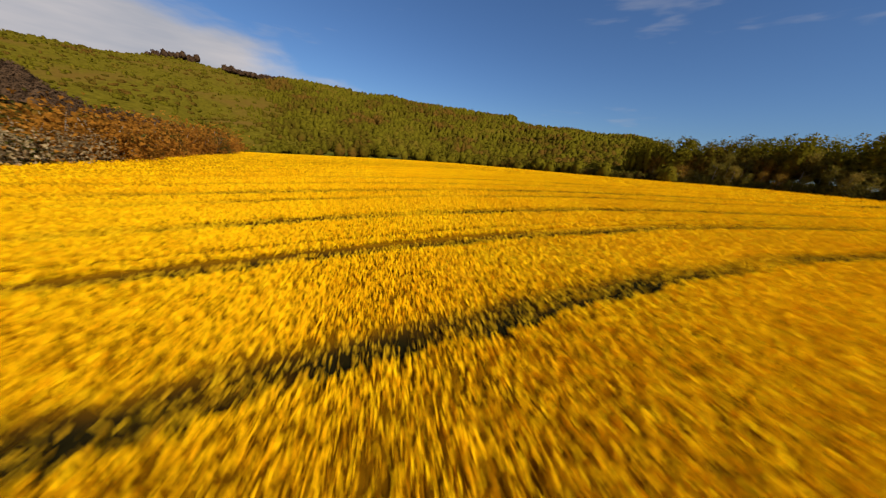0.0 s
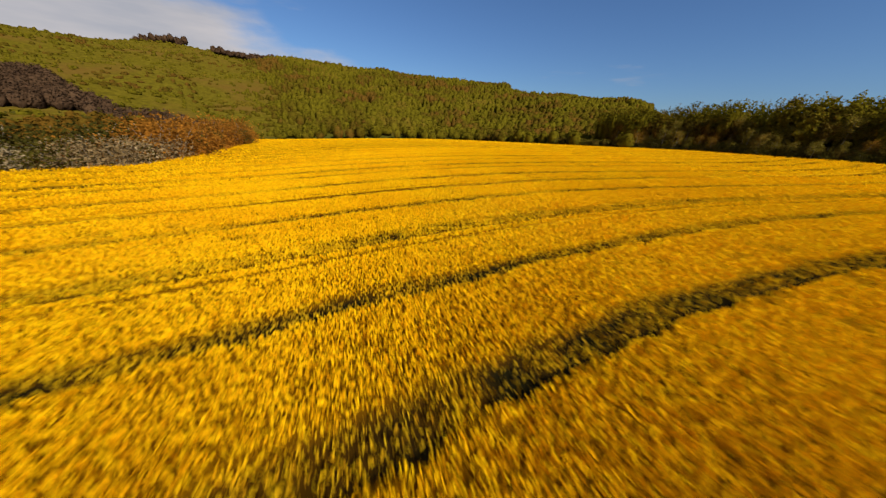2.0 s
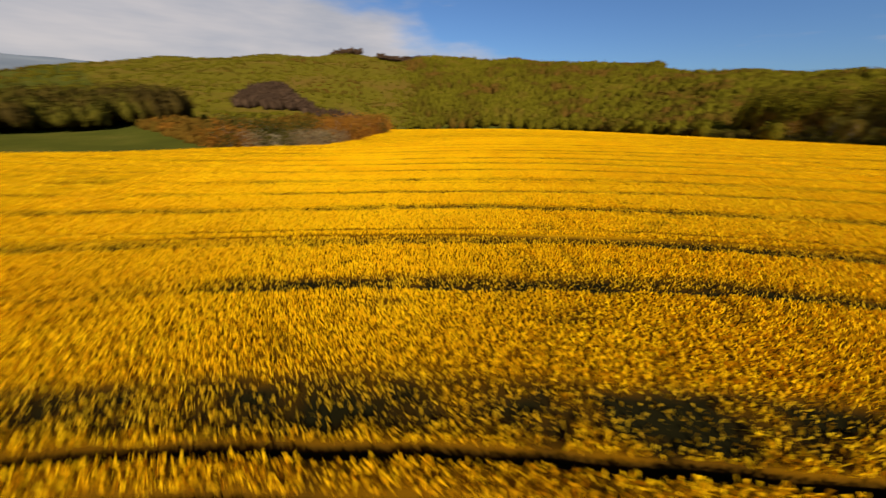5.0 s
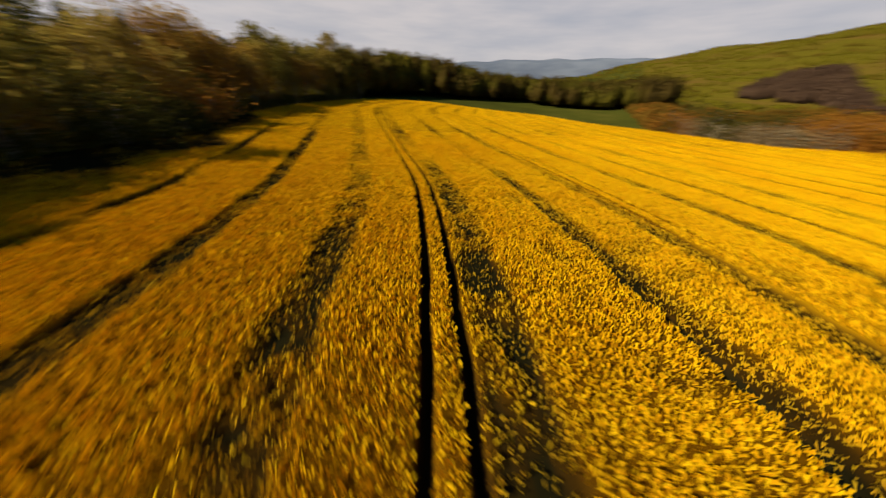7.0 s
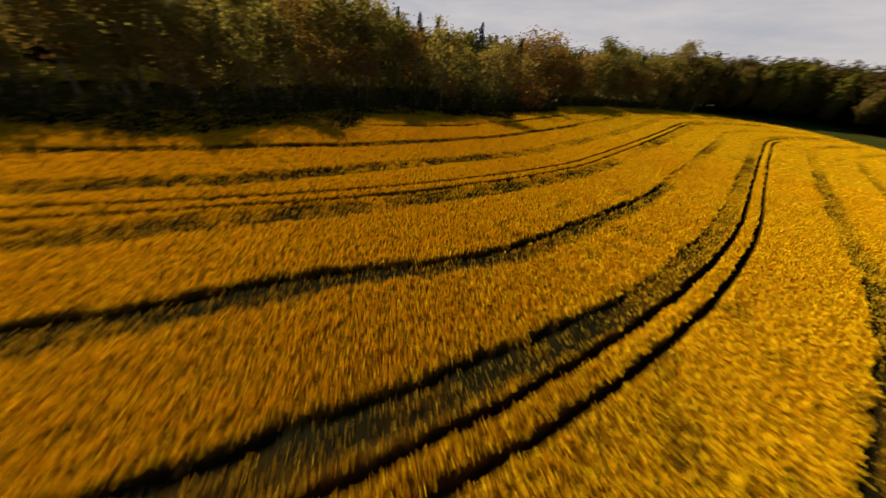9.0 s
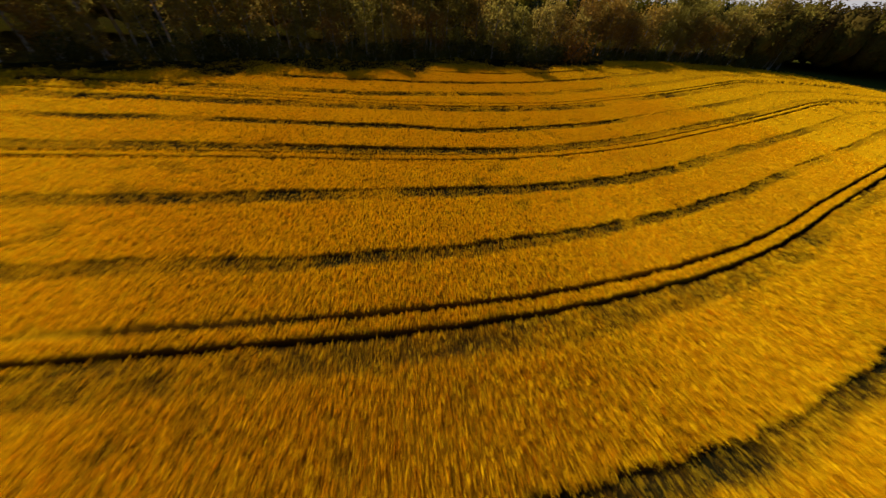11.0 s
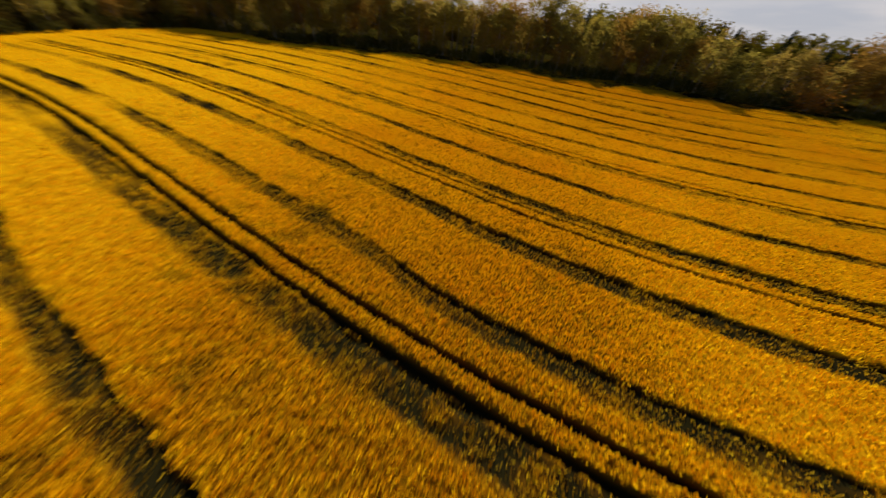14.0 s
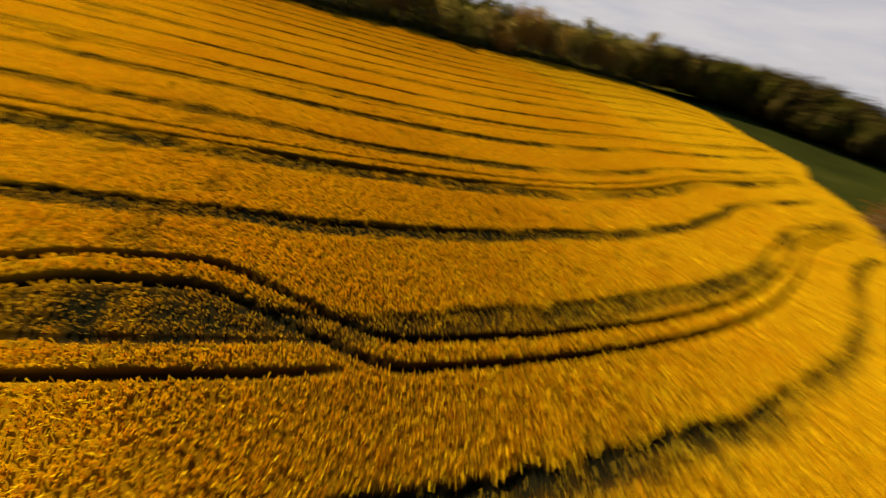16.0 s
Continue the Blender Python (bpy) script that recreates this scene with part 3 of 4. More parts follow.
# ---- trees ----
def tube(points, radii, sides=6):
    p, rr = np.asarray(points, float), np.asarray(radii, float)
    d = np.gradient(p, axis=0)
    d /= np.linalg.norm(d, axis=1)[:, None] + 1e-9
    ref = np.where(np.abs(d[:, 2:3]) > 0.9, [[1.0, 0, 0]], [[0, 0, 1.0]])
    s = np.cross(d, ref)
    s /= np.linalg.norm(s, axis=1)[:, None] + 1e-9
    t = np.cross(d, s)
    a = np.linspace(0, 6.283, sides, endpoint=False)
    v = p[:, None] + rr[:, None, None] * (s[:, None] * np.cos(a)[None, :, None] + t[:, None] * np.sin(a)[None, :, None])
    n = len(p)
    f = []
    for i in range(n - 1):
        for k in range(sides):
            q = (k + 1) % sides
            f += [(i * sides + k, i * sides + q, (i + 1) * sides + q), (i * sides + k, (i + 1) * sides + q, (i + 1) * sides + k)]
    return v.reshape(-1, 3), np.array(f)


def shards(centres, size, g, flat=0.0, slim=1.0, facing=None):
    """Small leaf-like triangles at the centres, each turned its own way."""
    n = len(centres)
    a, b = g.normal(size=(n, 3)), g.normal(size=(n, 3))
    a[:, 2] *= 1 - flat
    if facing is not None:
        q = facing + g.normal(0, 0.45, (n, 3))
        q /= np.linalg.norm(q, axis=1)[:, None] + 1e-9
        a -= (a * q).sum(1)[:, None] * q
        b -= (b * q).sum(1)[:, None] * q
    a /= np.linalg.norm(a, axis=1)[:, None]
    b -= (a * b).sum(1)[:, None] * a
    b /= np.linalg.norm(b, axis=1)[:, None]
    s = (np.asarray(size) * g.uniform(0.6, 1.4, n))[:, None]
    v = np.stack([centres + a * s, centres - a * s * 0.6 + b * s * 0.75 * slim, centres - a * s * 0.5 - b * s * 0.7 * slim], 1)
    return v.reshape(-1, 3), np.arange(3 * n).reshape(n, 3)


def limbs_of(g, height, spread, bare, count, lean=0.05):
    """A bent, tapered trunk with limbs and branches: its mesh, and the ends where twigs grow."""
    parts, ends = [], []
    n = 7
    top = height * 0.86
    bend = np.cumsum(g.normal(0, lean, (n, 2)), axis=0) * height / n
    zs = np.linspace(-0.4, top, n)
    trunk = np.concatenate([bend - bend[0], zs[:, None]], 1)
    r0 = height * 0.016
    rad = r0 * (1 - 0.85 * np.linspace(0, 1, n)) + 0.02
    rad[0] *= 1.5
    parts.append(tube(trunk, rad, 7))
    for k in range(count):
        s = bare + (0.95 - bare) * (k + g.uniform(0, 0.8)) / count
        base = np.array([np.interp(s * top, zs, trunk[:, i]) for i in range(3)])
        a = k * 2.4 + g.uniform(-0.5, 0.5)
        reach = spread * (1.05 - 0.65 * abs(s - 0.45)) * g.uniform(0.7, 1.1)
        tip = base + np.array([math.cos(a) * reach, math.sin(a) * reach, reach * g.uniform(0.45, 1.0) * (1.1 - 0.6 * s)])
        mid = (base + tip) / 2 + np.array([0, 0, -0.12 * reach]) + g.normal(0, 0.08 * reach, 3)
        r = r0 * 0.42 * (1.1 - s)
        parts.append(tube([base, mid, tip], [r, r * 0.6, 0.015], 5))
        ends.append(tip)
        ends.append(mid * 0.4 + tip * 0.6)
        for j in range(3):
            q = mid + (tip - mid) * g.uniform(0.1, 0.8)
            e = q + g.normal(0, 0.28, 3) * reach + np.array([0, 0, 0.2 * reach])
            parts.append(tube([q, e], [r * 0.4, 0.012], 3))
            ends.append(e)
    for j in range(6):
        ends.append(trunk[-1] + g.normal(0, 0.2 * spread, 3) * np.array([1, 1, 0.6]))
    return joined(parts), np.array(ends)


def make_tree(name, seed, height, spread, bare, leaves, leaf, mat, label, category="tree", limbs=11, clump=0.9, slim=1.0):
    g = np.random.default_rng(seed)
    (tv, tf), ends = limbs_of(g, height, spread, bare, limbs)
    root = new(name)
    trunk = mesh_object("trunk", tv, tf, M_BARK)
    trunk.parent = root
    pick = ends[g.integers(0, len(ends), leaves)]
    c = pick + g.normal(0, clump, (leaves, 3)) * np.array([1, 1, 0.8])
    c[:, 2] = np.maximum(c[:, 2], height * bare * 0.55)
    cv, cf = shards(c, leaf, g, 0.2, slim)
    crown = mesh_object("crown", cv, cf, mat)
    crown.parent = root
    return tagged(root, label, category)


def make_conifer(name, seed, height):
    g = np.random.default_rng(seed)
    root = new(name)
    tv, tf = tube([(0, 0, -0.4), (0.05, 0, height * 0.5), (0, 0.05, height * 0.95)], [height * 0.013, height * 0.008, 0.02], 6)
    trunk = mesh_object("trunk", tv, tf, M_BARK)
    trunk.parent = root
    c, sz = [], []
    for k in range(34):
        s = 0.12 + 0.88 * (k / 34) ** 0.85
        reach = height * 0.25 * (1 - s) ** 0.85 + 0.1
        for j in range(8):
            a = g.uniform(0, 6.283)
            for q in (0.3, 0.6, 0.95):
                rr = reach * q * g.uniform(0.85, 1.15)
                c.append((math.cos(a) * rr, math.sin(a) * rr, height * s - rr * 0.35 + g.normal(0, 0.3)))
                sz.append(0.30 + 0.5 * (1 - s))
    for k in range(90):
        s = 1 - 0.22 * g.random()
        rr = height * 0.10 * (1 - s) + 0.08
        c.append((g.normal(0, rr), g.normal(0, rr), height * s))
        sz.append(0.34)
    cv, cf = shards(np.array(c), np.array(sz), g, 0.5, 0.6)
    crown = mesh_object("crown", cv, cf, M_NEEDLE)
    crown.parent = root
    return tagged(root, "tall dark green conifer with drooping needled branches", "tree")


def make_bush(name, seed, height, width, leaves, leaf, mat, label):
    g = np.random.default_rng(seed)
    root = new(name)
    parts, ends = [], []
    for k in range(7):
        a = k * 0.9 + g.uniform(-0.3, 0.3)
        tip = np.array([math.cos(a) * width * g.uniform(0.2, 0.5), math.sin(a) * width * g.uniform(0.2, 0.5), height * g.uniform(0.55, 0.95)])
        parts.append(tube([(0, 0, -0.3), tip * np.array([0.4, 0.4, 0.5]) + g.normal(0, 0.1, 3), tip], [0.09, 0.06, 0.012], 5))
        ends += [tip, tip * np.array([0.7, 0.7, 0.7]), tip * np.array([1.2, 1.2, 0.45]), tip * np.array([1.1, 1.1, 0.2])]
    tv, tf = joined(parts)
    stems = mesh_object("woody_base", tv, tf, M_BARK)
    stems.parent = root
    ends = np.array(ends)
    c = ends[g.integers(0, len(ends), leaves)] + g.normal(0, 1, (leaves, 3)) * np.array([0.22 * width, 0.22 * width, 0.13 * height])
    c[:, 2] = np.maximum(c[:, 2], 0.1)
    cv, cf = shards(c, leaf, g, 0.1)
    crown = mesh_object("foliage", cv, cf, mat)
    crown.parent = root
    return tagged(root, label, "bush")


GREEN = "broadleaf tree in thin yellow-green spring leaf at the wood's edge"
BROWN = "bare brown broadleaf tree with reddish budding twigs"
TREES = [
    make_tree("broadleaf_tree", 1, 18.0, 4.6, 0.22, 2150, 0.31, M_LEAF, GREEN),
    make_tree("broadleaf_tree", 2, 20.0, 4.2, 0.42, 2050, 0.30, M_LEAF, GREEN, clump=1.0),
    make_tree("broadleaf_tree", 3, 16.0, 4.8, 0.16, 2250, 0.32, M_LEAF, GREEN, limbs=13),
    make_tree("broadleaf_tree", 4, 21.0, 3.4, 0.36, 2000, 0.30, M_LEAF, GREEN, clump=0.8),
    make_tree("budding_tree", 5, 19.0, 4.4, 0.22, 2150, 0.35, M_TWIG, BROWN, limbs=14, clump=1.15, slim=0.65),
    make_tree("budding_tree", 6, 17.0, 4.8, 0.18, 2150, 0.35, M_TWIG, BROWN, limbs=14, clump=1.25, slim=0.7),
]
CONIFERS = [make_conifer("conifer", 7, 22.0), make_conifer("conifer", 8, 19.0)]
BUSHES = [
    make_bush("woodland_bush", 9, 4.2, 4.5, 900, 0.26, M_BUSH, "dense green bush at the foot of the wood"),
    make_bush("woodland_bush", 10, 5.6, 5.0, 1050, 0.27, M_BUSH, "tall leafy bush at the foot of the wood"),
    make_bush("blossoming_shrub", 11, 6.0, 6.5, 1300, 0.25, M_BLOSSOM, "pale grey-white blossoming shrub in the field hedge"),
    make_bush("russet_shrub", 12, 6.5, 6.5, 1200, 0.28, M_RUSSET, "russet-brown leafing shrub in the field hedge"),
    make_bush("woodland_bush", 13, 7.5, 6.0, 1300, 0.28, M_BUSH, "large olive-green bush in the hedge"),
]
USED = {}


def plant(kind, x, y, scale, turn, group):
    m = pose(x, y, float(ground_at(x, y)), 0, 0, turn)
    if kind.name not in USED:
        USED[kind.name] = 1
        ob = kind
        ob.matrix_basis = m
    else:
        ob = copy_thing(kind, m)
    ob.scale = (scale[0], scale[0], scale[1])
    ob["group"] = group
    return ob


def at_edge(az, e):
    r = float(edge_at(az)) + e
    return HUB[0] + r * math.sin(radians(az)), HUB[1] + r * math.cos(radians(az))


def along(a0, a1, e, step):
    """Azimuths spaced by about step metres along the edge, set back by e."""
    az, out = a0, []
    while az < a1:
        out.append(az)
        w = (az + 180) % 360 - 180
        x0, y0 = at_edge(w, e)
        x1, y1 = at_edge((az + 0.5 + 180) % 360 - 180, e)
        az += 0.5 * step / max(0.3, math.hypot(x1 - x0, y1 - y0))
    return out


pick = random.Random(4)
for row, (e, step, lo, hi) in enumerate([(5.0, 8.8, 0.42, 0.76), (13.0, 6.4, 0.85, 1.1), (21.0, 7.4, 1.28, 1.55)]):
    for az in along(62, 112, e, step * (0.7 if row == 0 else 1.0)) + along(112, 258, e, step):
        w = (az + pick.uniform(-0.5, 0.5) + 180) % 360 - 180
        x, y = at_edge(w, e + pick.uniform(-2.0, 2.0))
        k = pick.random()
        tree = CONIFERS[pick.randrange(2)] if (row == 2 and az > 110 and k < (0.6 if 198 < az < 240 else 0.08)) else TREES[pick.choice((0, 1, 2, 3, 0, 1, 2, 4, 5, 4, 5))]
        s = pick.uniform(lo, hi) * ((0.64 if row == 2 else 0.9) if az < 108 else 1.18 if az > 216 else 1.0) * (0.74 if tree in CONIFERS else 1.0) * ((0.8 if row == 2 else 0.88) if 213 < az < 238 else 0.82 if row == 2 and az > 213 else 1.0)
        plant(tree, x, y, (s * pick.uniform(0.9, 1.15), s), pick.uniform(0, 360), "trees of the wood")
for az in along(64, 256, 1.5, 4.6):
    w = (az + pick.uniform(-0.7, 0.7) + 180) % 360 - 180
    x, y = at_edge(w, pick.uniform(1.5, 4.5))
    s = pick.uniform(0.55, 1.15)
    plant(BUSHES[pick.choice((0, 0, 1, 1, 4))], x, y, (s, s * pick.uniform(0.8, 1.1)), pick.uniform(0, 360), "bushes at the wood's edge")
# the hedge west of the field: blossom in front, taller russet growth behind
for az in along(-47, -11, 3.0, 3.8):
    x, y = at_edge(az + pick.uniform(-0.6, 0.6), 2.5 + pick.uniform(-1, 1.5))
    s = pick.uniform(0.85, 1.25)
    b = BUSHES[2] if pick.random() < (0.85 if -41 < az < -26 else 0.05) else BUSHES[3 if az > -26 and pick.random() < 0.5 else pick.choice((1, 4, 3))]
    plant(b, x, y, (s, s), pick.uniform(0, 360), "hedge shrubs")
for e in (10.0, 18.0):
    for az in along(-47, -10, e, 5.2):
        x, y = at_edge(az + pick.uniform(-0.8, 0.8), e + pick.uniform(-2, 2))
        s = pick.uniform(1.2, 1.9)
        plant(BUSHES[3 if pick.random() < (0.85 if az > -30 else 0.4) else pick.choice((1, 4))], x, y, (s, s * 0.9), pick.uniform(0, 360), "hedge shrubs")


plant(TREES[2], -14.0, -86.0, (1.25, 1.2), 40, "trees of the wood")
plant(BUSHES[3], -51.0, -79.0, (1.5, 1.35), 10, "bushes at the wood's edge")
plant(BUSHES[4], -22.0, -80.0, (1.25, 1.15), 80, "bushes at the wood's edge")
plant(BUSHES[4], -37.0, -78.0, (1.0, 0.8), 200, "bushes at the wood's edge")
plant(BUSHES[2], -38.0, -82.0, (0.6, 0.7), 120, "bushes at the wood's edge")


for kind in TREES + CONIFERS + BUSHES:
    if kind.name not in USED:
        for ob in (*kind.children, kind):
            bpy.data.objects.remove(ob)


def timber_material():
    m, nt, out = material("weathered_timber")
    c = ramp(nt, noise_fac(nt, 6.0, 5.0, 0.6, (1, 1, 0.15)), [(0.3, (0.24, 0.19, 0.13)), (0.7, (0.46, 0.40, 0.31))])
    solid(nt, out, c, 0.9, noise_fac(nt, 20.0, 4.0, 0.6, (1, 1, 0.1)), 0.5, 0.01)
    return m


M_TIMBER = timber_material()


def block(x0, x1, y0, y1, z0, z1):
    """A box between those bounds, with its corners slightly drawn in at the top."""
    v = np.array([(x, y, z) for z, k in ((z0, 0.0), (z1, 0.01)) for x, y in ((x0 + k, y0 + k), (x1 - k, y0 + k), (x1 - k, y1 - k), (x0 + k, y1 - k))])
    f = np.array([(0, 3, 2, 1), (4, 5, 6, 7), (0, 1, 5, 4), (1, 2, 6, 5), (2, 3, 7, 6), (3, 0, 4, 7)])
    return v, f


def raised_hide(x, y, turn):
    """A small timber lookout on splayed legs, with a ladder."""
    root = new("raised_hide")

    def piece(name, parts):
        ob = mesh_object(name, *joined(parts), M_TIMBER)
        ob.parent = root

    for sx in (-1, 1):
        for sy in (-1, 1):
            v, f = tube([(sx * 0.95, sy * 0.95, -0.3), (sx * 0.6, sy * 0.6, 2.2)], [0.07, 0.06], 6)
            piece("leg", [(v, f)])
    piece("floorboard", [block(-0.8, 0.8, -0.8, 0.8, 2.2, 2.28)])
    for name, b in (("back_wall", (-0.75, 0.75, 0.69, 0.75, 2.28, 4.0)), ("front_wall", (-0.75, 0.75, -0.75, -0.69, 2.28, 3.2)), ("side_wall", (-0.75, -0.69, -0.69, 0.69, 2.28, 3.3)), ("side_wall", (0.69, 0.75, -0.69, 0.69, 2.28, 3.3))):
        piece(name, [block(*b)])
    for sx in (-1, 1):
        piece("roof_post", [block(sx * 0.7 - 0.05, sx * 0.7 + 0.05, -0.75, -0.65, 3.2, 3.85)])
    piece("roof", [block(-0.95, 0.95, -0.95, 0.95, 4.0, 4.1)])
    rails = [tube([(sx * 0.25, -1.7, -0.2), (sx * 0.25, -0.8, 2.3)], [0.045, 0.04], 5) for sx in (-1, 1)]
    rungs = [tube([(-0.25, -1.7 + 0.36 * k, 0.8 * k), (0.25, -1.7 + 0.36 * k, 0.8 * k)], [0.03, 0.03], 5) for k in np.linspace(0.3, 2.5, 7)]
    piece("ladder", rails + rungs)
    root.matrix_basis = pose(x, y, float(ground_at(x, y)), 0, 0, turn)
    tagged(root, "weathered pale timber hunting hide on legs at the wood's edge", "hide", "raised hides")


for hx, hy, turn in ((118.0, 229.0, 20), (160.0, 219.0, 40), (203.0, 84.0, 70)):
    raised_hide(hx, hy, turn)


def lump(sides, rings):
    """A coarse closed dome: unit directions and triangles."""
    v = [(0.0, 0.0, 1.0)]
    for k in range(1, rings):
        p = math.pi * k / rings
        v += [(math.sin(p) * math.cos(6.283 * (j + 0.5 * (k % 2)) / sides), math.sin(p) * math.sin(6.283 * (j + 0.5 * (k % 2)) / sides), math.cos(p)) for j in range(sides)]
    v.append((0.0, 0.0, -1.0))
    f = [(0, 1 + j, 1 + (j + 1) % sides) for j in range(sides)]
    for k in range(rings - 2):
        a = 1 + k * sides
        for j in range(sides):
            q = (j + 1) % sides
            f += [(a + j, a + sides + j, a + q), (a + q, a + sides + j, a + sides + q)]
    e = len(v) - 1
    f += [(e, e - sides + (j + 1) % sides, e - sides + j) for j in range(sides)]
    return np.array(v), np.array(f)


def crowns(name, spots, heights, widths, mat, label, per, leaf, seed, low=0.15, sides=7, rings=5, core=0.88):
    """Many far crowns as one object: an uneven, lumpy body each, with sprays of leaves breaking its outline."""
    g = np.random.default_rng(seed)
    spots, heights, widths = np.asarray(spots, float), np.asarray(heights, float), np.asarray(widths, float)
    n = len(spots)
    size = np.stack([widths, widths, heights * (0.5 - low / 2)], 1)[:, None, :]
    base = spots[:, None, :] + np.array([0, 0, 1.0]) * (heights * (0.5 + low / 2))[:, None, None]
    hv, hf = lump(sides, rings)
    turn = g.uniform(0, 6.283, n)
    cs, sn = np.cos(turn)[:, None], np.sin(turn)[:, None]
    body = np.stack([hv[None, :, 0] * cs - hv[None, :, 1] * sn, hv[None, :, 0] * sn + hv[None, :, 1] * cs, np.broadcast_to(hv[None, :, 2], (n, len(hv)))], 2)
    body = base + body * core * g.uniform(0.74, 1.2, (n, len(hv), 1)) * size
    bf = hf[None] + (np.arange(n) * len(hv))[:, None, None]
    d = g.normal(size=(n, per, 3))
    d /= np.linalg.norm(d, axis=2)[:, :, None]
    d[:, :, 2] = np.where(d[:, :, 2] < -0.3, -d[:, :, 2], d[:, :, 2])
    face = d.reshape(-1, 3)
    c = base + d * g.uniform(0.82, 1.06, (n, per, 1)) * size
    v, f = shards(c.reshape(-1, 3), np.repeat(widths * leaf, per), g, 0.0, 1.0, face)
    v, f = joined([(body.reshape(-1, 3), bf.reshape(-1, 3)), (v, f)])
    ob = mesh_object(name, v, f, mat, None, True)
    return tagged(ob, label, "trees", kind="stuff")


def scatter(n, test, seed, span):
    g = np.random.default_rng(seed)
    x, y = g.uniform(span[0], span[1], n), g.uniform(span[2], span[3], n)
    az, r = polar(x, y)
    ok = test(x, y, az, r - edge_at(az))
    x, y = x[ok], y[ok]
    return np.stack([x, y, ground_at(x, y)], 1)


def in_copse(x, y, margin):
    """Inside the triangle of bare trees on the hill, or within a margin of it."""
    c = [(-80, 280), (-155, 374), (-146, 258)]
    inside = np.ones_like(x, bool)
    for (ax, ay), (bx, by) in zip(c, c[1:] + c[:1]):
        d = ((bx - ax) * (y - ay) - (by - ay) * (x - ax)) / math.hypot(bx - ax, by - ay)
        inside &= d > -margin
    return inside


def build_forests():
    g = np.random.default_rng(9)
    reach = lambda x, y: 70 + 26 * waves(x, y, 61, 60)
    p = scatter(21000, lambda x, y, az, e: (az > -62) & (az < 66) & (e > np.where(az < -50, 150, np.where(az < -11, reach(x, y), 1.5))) & (e < 760) & ~in_copse(x, y, 8), 21, (-760, 900, 60, 1010))
    paz, pr = polar(p[:, 0], p[:, 1])
    set_back = pr - edge_at(paz)
    low = 1 - smoothstep(-10, 60, p[:, 0])
    h = (1 - low) * g.uniform(7, 13, len(p)) + low * g.uniform(1.2, 3.6, len(p))
    w = (1 - low) * g.uniform(3.4, 7.6, len(p)) + low * g.uniform(1.6, 4.2, len(p))
    sown = g.random(len(p)) > 0.45 * low
    p, h, w, set_back = p[sown], h[sown], w[sown], set_back[sown]
    front = (set_back < 45) & (p[:, 0] > 0)
    near = (np.hypot(p[:, 0], p[:, 1]) < 470) & ~front
    far = ~near & ~front
    crowns("hill_forest", p[front], h[front], w[front] * 0.85, M_FOREST, "mixed spring woodland along the field's northern edge", 64, 0.16, 20, -0.2, 7, 5, 0.8)
    crowns("hill_forest", p[near], h[near], w[near], M_FOREST, "mixed spring woodland on the lower hillside", 18, 0.19, 22, -0.7)
    crowns("hill_forest", p[far], h[far], w[far], M_FOREST, "mixed spring woodland on the upper hillside", 4, 0.26, 32, -0.7, 5, 4)
    p = scatter(9000, lambda x, y, az, e: (az > -50) & (az < -8) & (e > 14) & (e < reach(x, y) + 12), 29, (-260, 30, 60, 330))
    crowns("russet_scrub", p, g.uniform(2.5, 5.0, len(p)), g.uniform(1.8, 3.4, len(p)), M_SCRUB, "rust-brown and olive scrub behind the field hedge", 16, 0.24, 30, -0.5, 6, 4)
    p = scatter(9000, lambda x, y, az, e: in_copse(x, y, 0), 23, (-165, -75, 250, 385))[:330]
    crowns("bare_copse", p, g.uniform(7, 11, len(p)), g.uniform(3.2, 5.0, len(p)), M_BARE, "dark brown leafless copse on the hillside", 70, 0.16, 24, -0.2, 7, 5, 0.78)
    x, y = g.normal(-44, 13, 60), g.normal(208, 9, 60)
    crowns("bare_copse", np.stack([x, y, ground_at(x, y)], 1), g.uniform(5, 9, 60), g.uniform(2.2, 3.8, 60), M_BARE, "small brown leafless grove behind the field hedge", 70, 0.17, 44, -0.2, 6, 5, 0.7)
    p = scatter(30000, lambda x, y, az, e: ((az > 58) | (az < -102)) & (e > np.where((az > 50) & (az < 112), 11, 38)) & (e < np.where((az > 50) & (az < 112), 40, 70)), 25, (-330, 330, -240, 240))[:1500]
    paz, _ = polar(p[:, 0], p[:, 1])
    tall = np.where((paz > 50) & (paz < 112), 1.25, np.where(paz < -152, 1.3, np.where(paz < -118, 1.08, np.where(paz < -100, 1.2, 1.0)))) * np.where(np.abs(paz) > 150, 0.95, 1.0)
    crowns("deep_wood", p, g.uniform(14, 22, len(p)) * tall, g.uniform(3.0, 4.6, len(p)), M_FOREST, "dense wood behind the field's southern edge", 150, 0.17, 26, 0.0, 6, 5, 0.5)
    p = scatter(20000, lambda x, y, az, e: (az > 50) & (az < 116) & (e > 5) & (e < 13), 33, (60, 260, -120, 200))[:420]
    crowns("undergrowth", p, g.uniform(3.5, 6.5, len(p)), g.uniform(2.2, 3.6, len(p)), M_BELT, "dark brown-green undergrowth at the foot of the wood", 60, 0.17, 34, -0.3, 6, 5, 0.8)
    p = scatter(9000, lambda x, y, az, e: (az > -106) & (az < -43) & (e > np.interp(az, [-106, -95, -82, -60, -40], [6, 26, 50, 85, 95])) & (e < np.interp(az, [-106, -95, -60, -40], [75, 95, 130, 140])), 27, (-380, 0, -120, 330))
    paz, _ = polar(p[:, 0], p[:, 1])
    tall = 1 + 0.4 * (1 - smoothstep(-86, -74, paz))
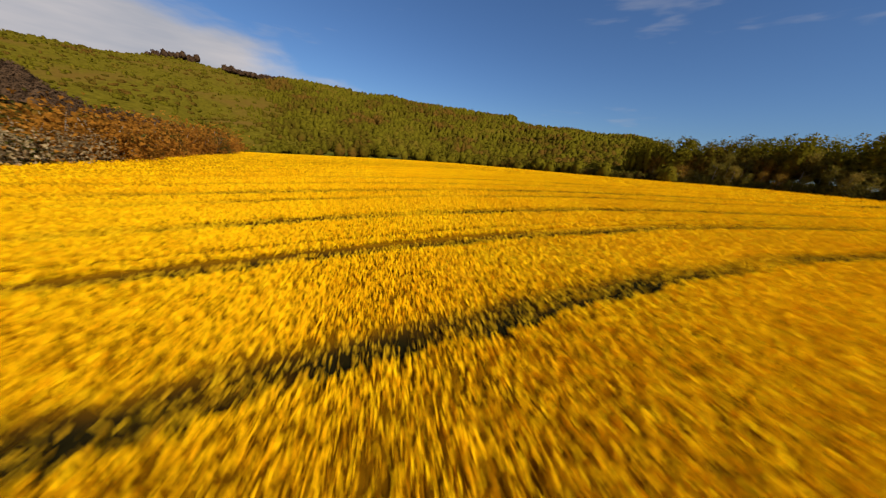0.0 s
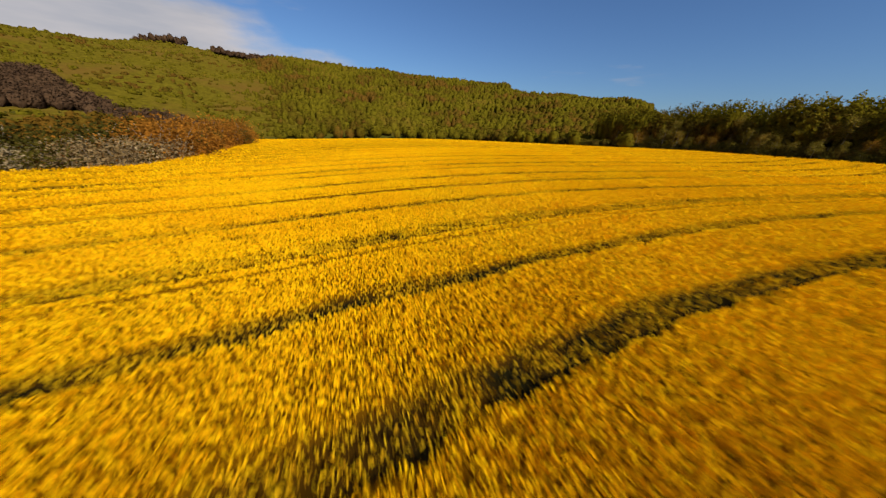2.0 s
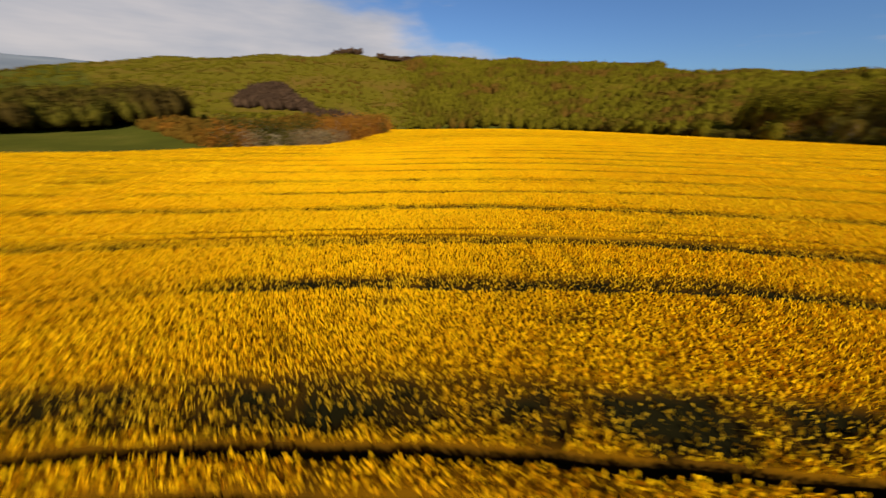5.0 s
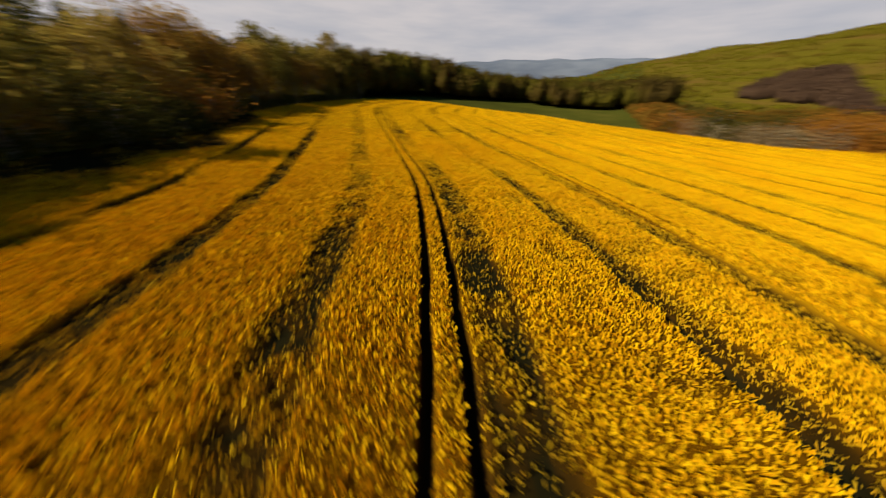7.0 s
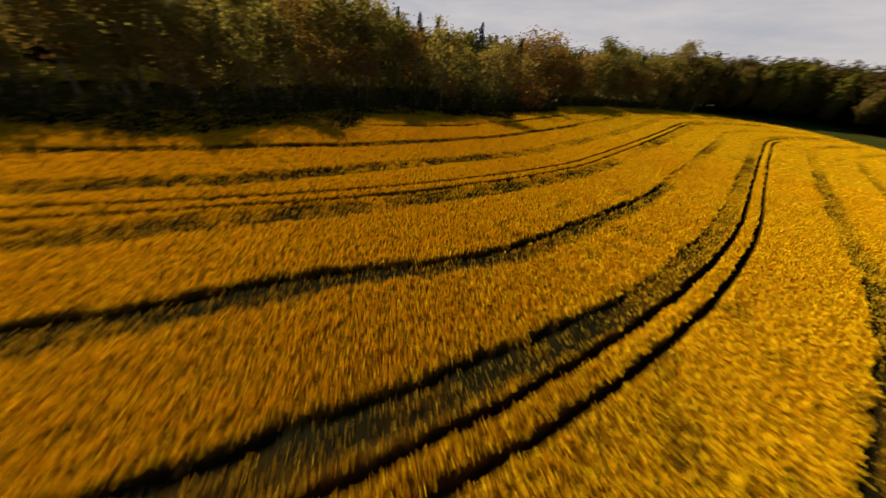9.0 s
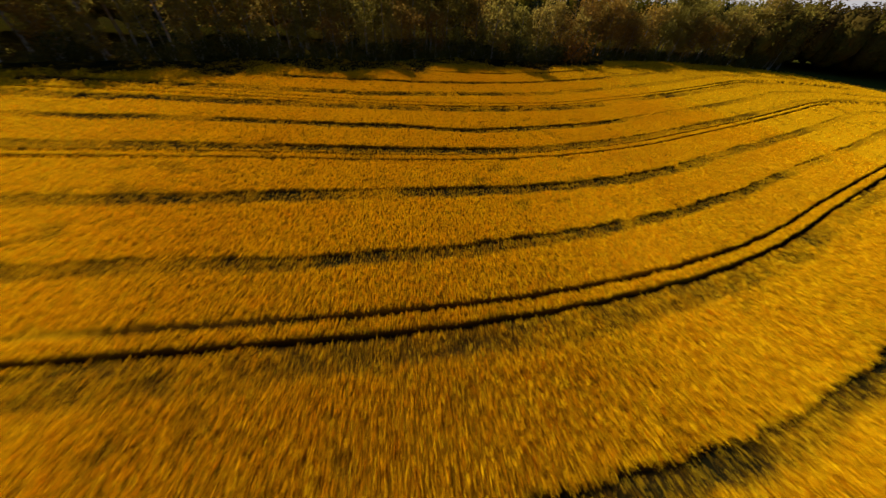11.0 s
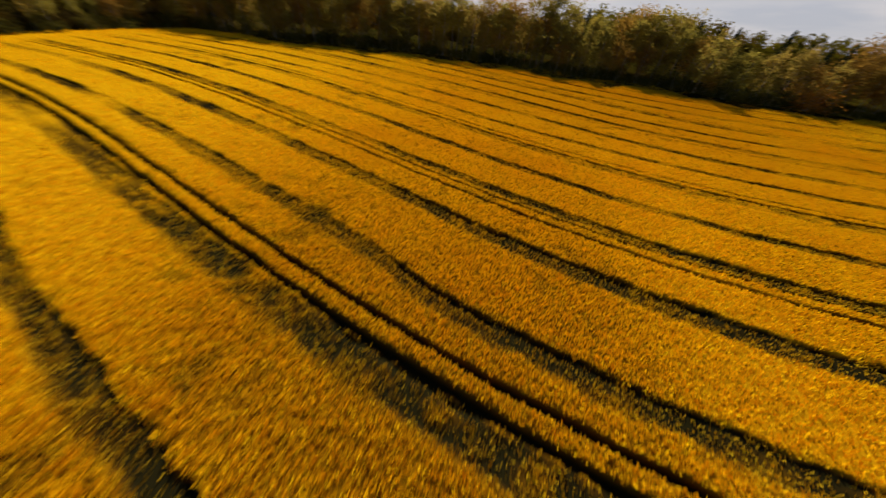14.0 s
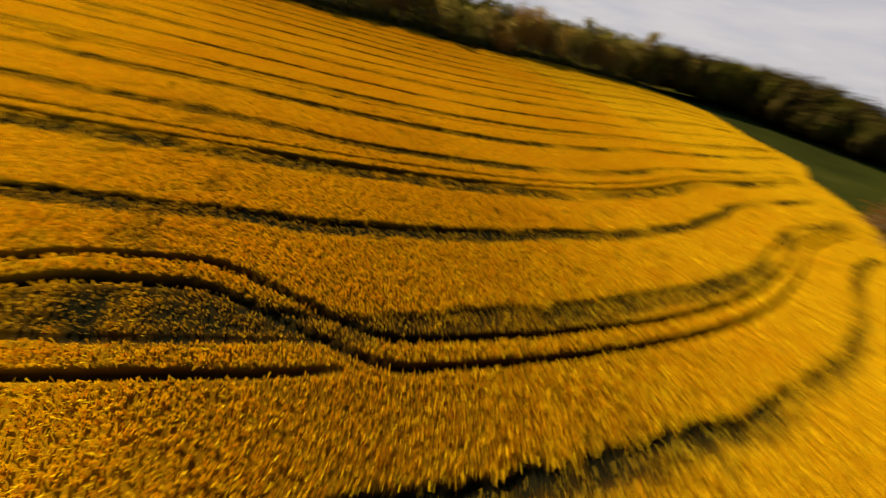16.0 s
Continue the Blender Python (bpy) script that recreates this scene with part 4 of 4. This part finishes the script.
    crowns("field_copse", p, g.uniform(12, 18, len(p)) * tall * 1.08, g.uniform(3.2, 6.0, len(p)) * tall ** 0.5, M_BELT, "belt of brown-green trees beyond the grass field", 110, 0.14, 28, 0.0, 7, 5, 0.75)


build_forests()


def skyline_grove():
    g = np.random.default_rng(41)
    n = 70
    x, y = g.normal(-128, 20, n), g.normal(862, 8, n)
    crowns("hilltop_grove", np.stack([x, y, ground_at(x, y)], 1), g.uniform(12, 19, n), g.uniform(3.5, 5.5, n), M_BARE, "dark bare trees standing on the hill's crest", 60, 0.25, 42)
    n = 80
    x, y = g.uniform(-46, 62, n), g.normal(806, 9, n)
    crowns("hilltop_grove", np.stack([x, y, ground_at(x, y)], 1), g.uniform(8, 14, n), g.uniform(3.5, 5.5, n), M_BARE, "strip of dark brown trees below the hill's crest", 40, 0.45, 43)


skyline_grove()


def build_ridge():
    az = np.linspace(-125, -25, 140)
    el = np.interp(az, [-125, -95, -74, -63, -52, -40, -25], [0.7, 1.5, 2.5, 3.2, 3.5, 3.6, 3.0]) + 0.12 * waves(az, az, 31, 9)
    prof = [(2500, 0.0), (2750, 0.55), (3000, 0.85), (3300, 1.0), (3700, 0.8)]
    rows = []
    for r, k in prof:
        z = -40 + (25 + 3300 * np.tan(np.radians(el)) + 40) * k
        rows.append(np.stack([r * np.sin(np.radians(az)), r * np.cos(np.radians(az)), z], 1))
    v = np.stack(rows)
    ob = mesh_object("backdrop_ridge", v.reshape(-1, 3), grid_faces(*v.shape[:2]), M_HAZY_RIDGE, None, True)
    tagged(ob, "distant wooded ridge on the horizon, coloured blue-grey for haze", "hills", kind="structure")


build_ridge()
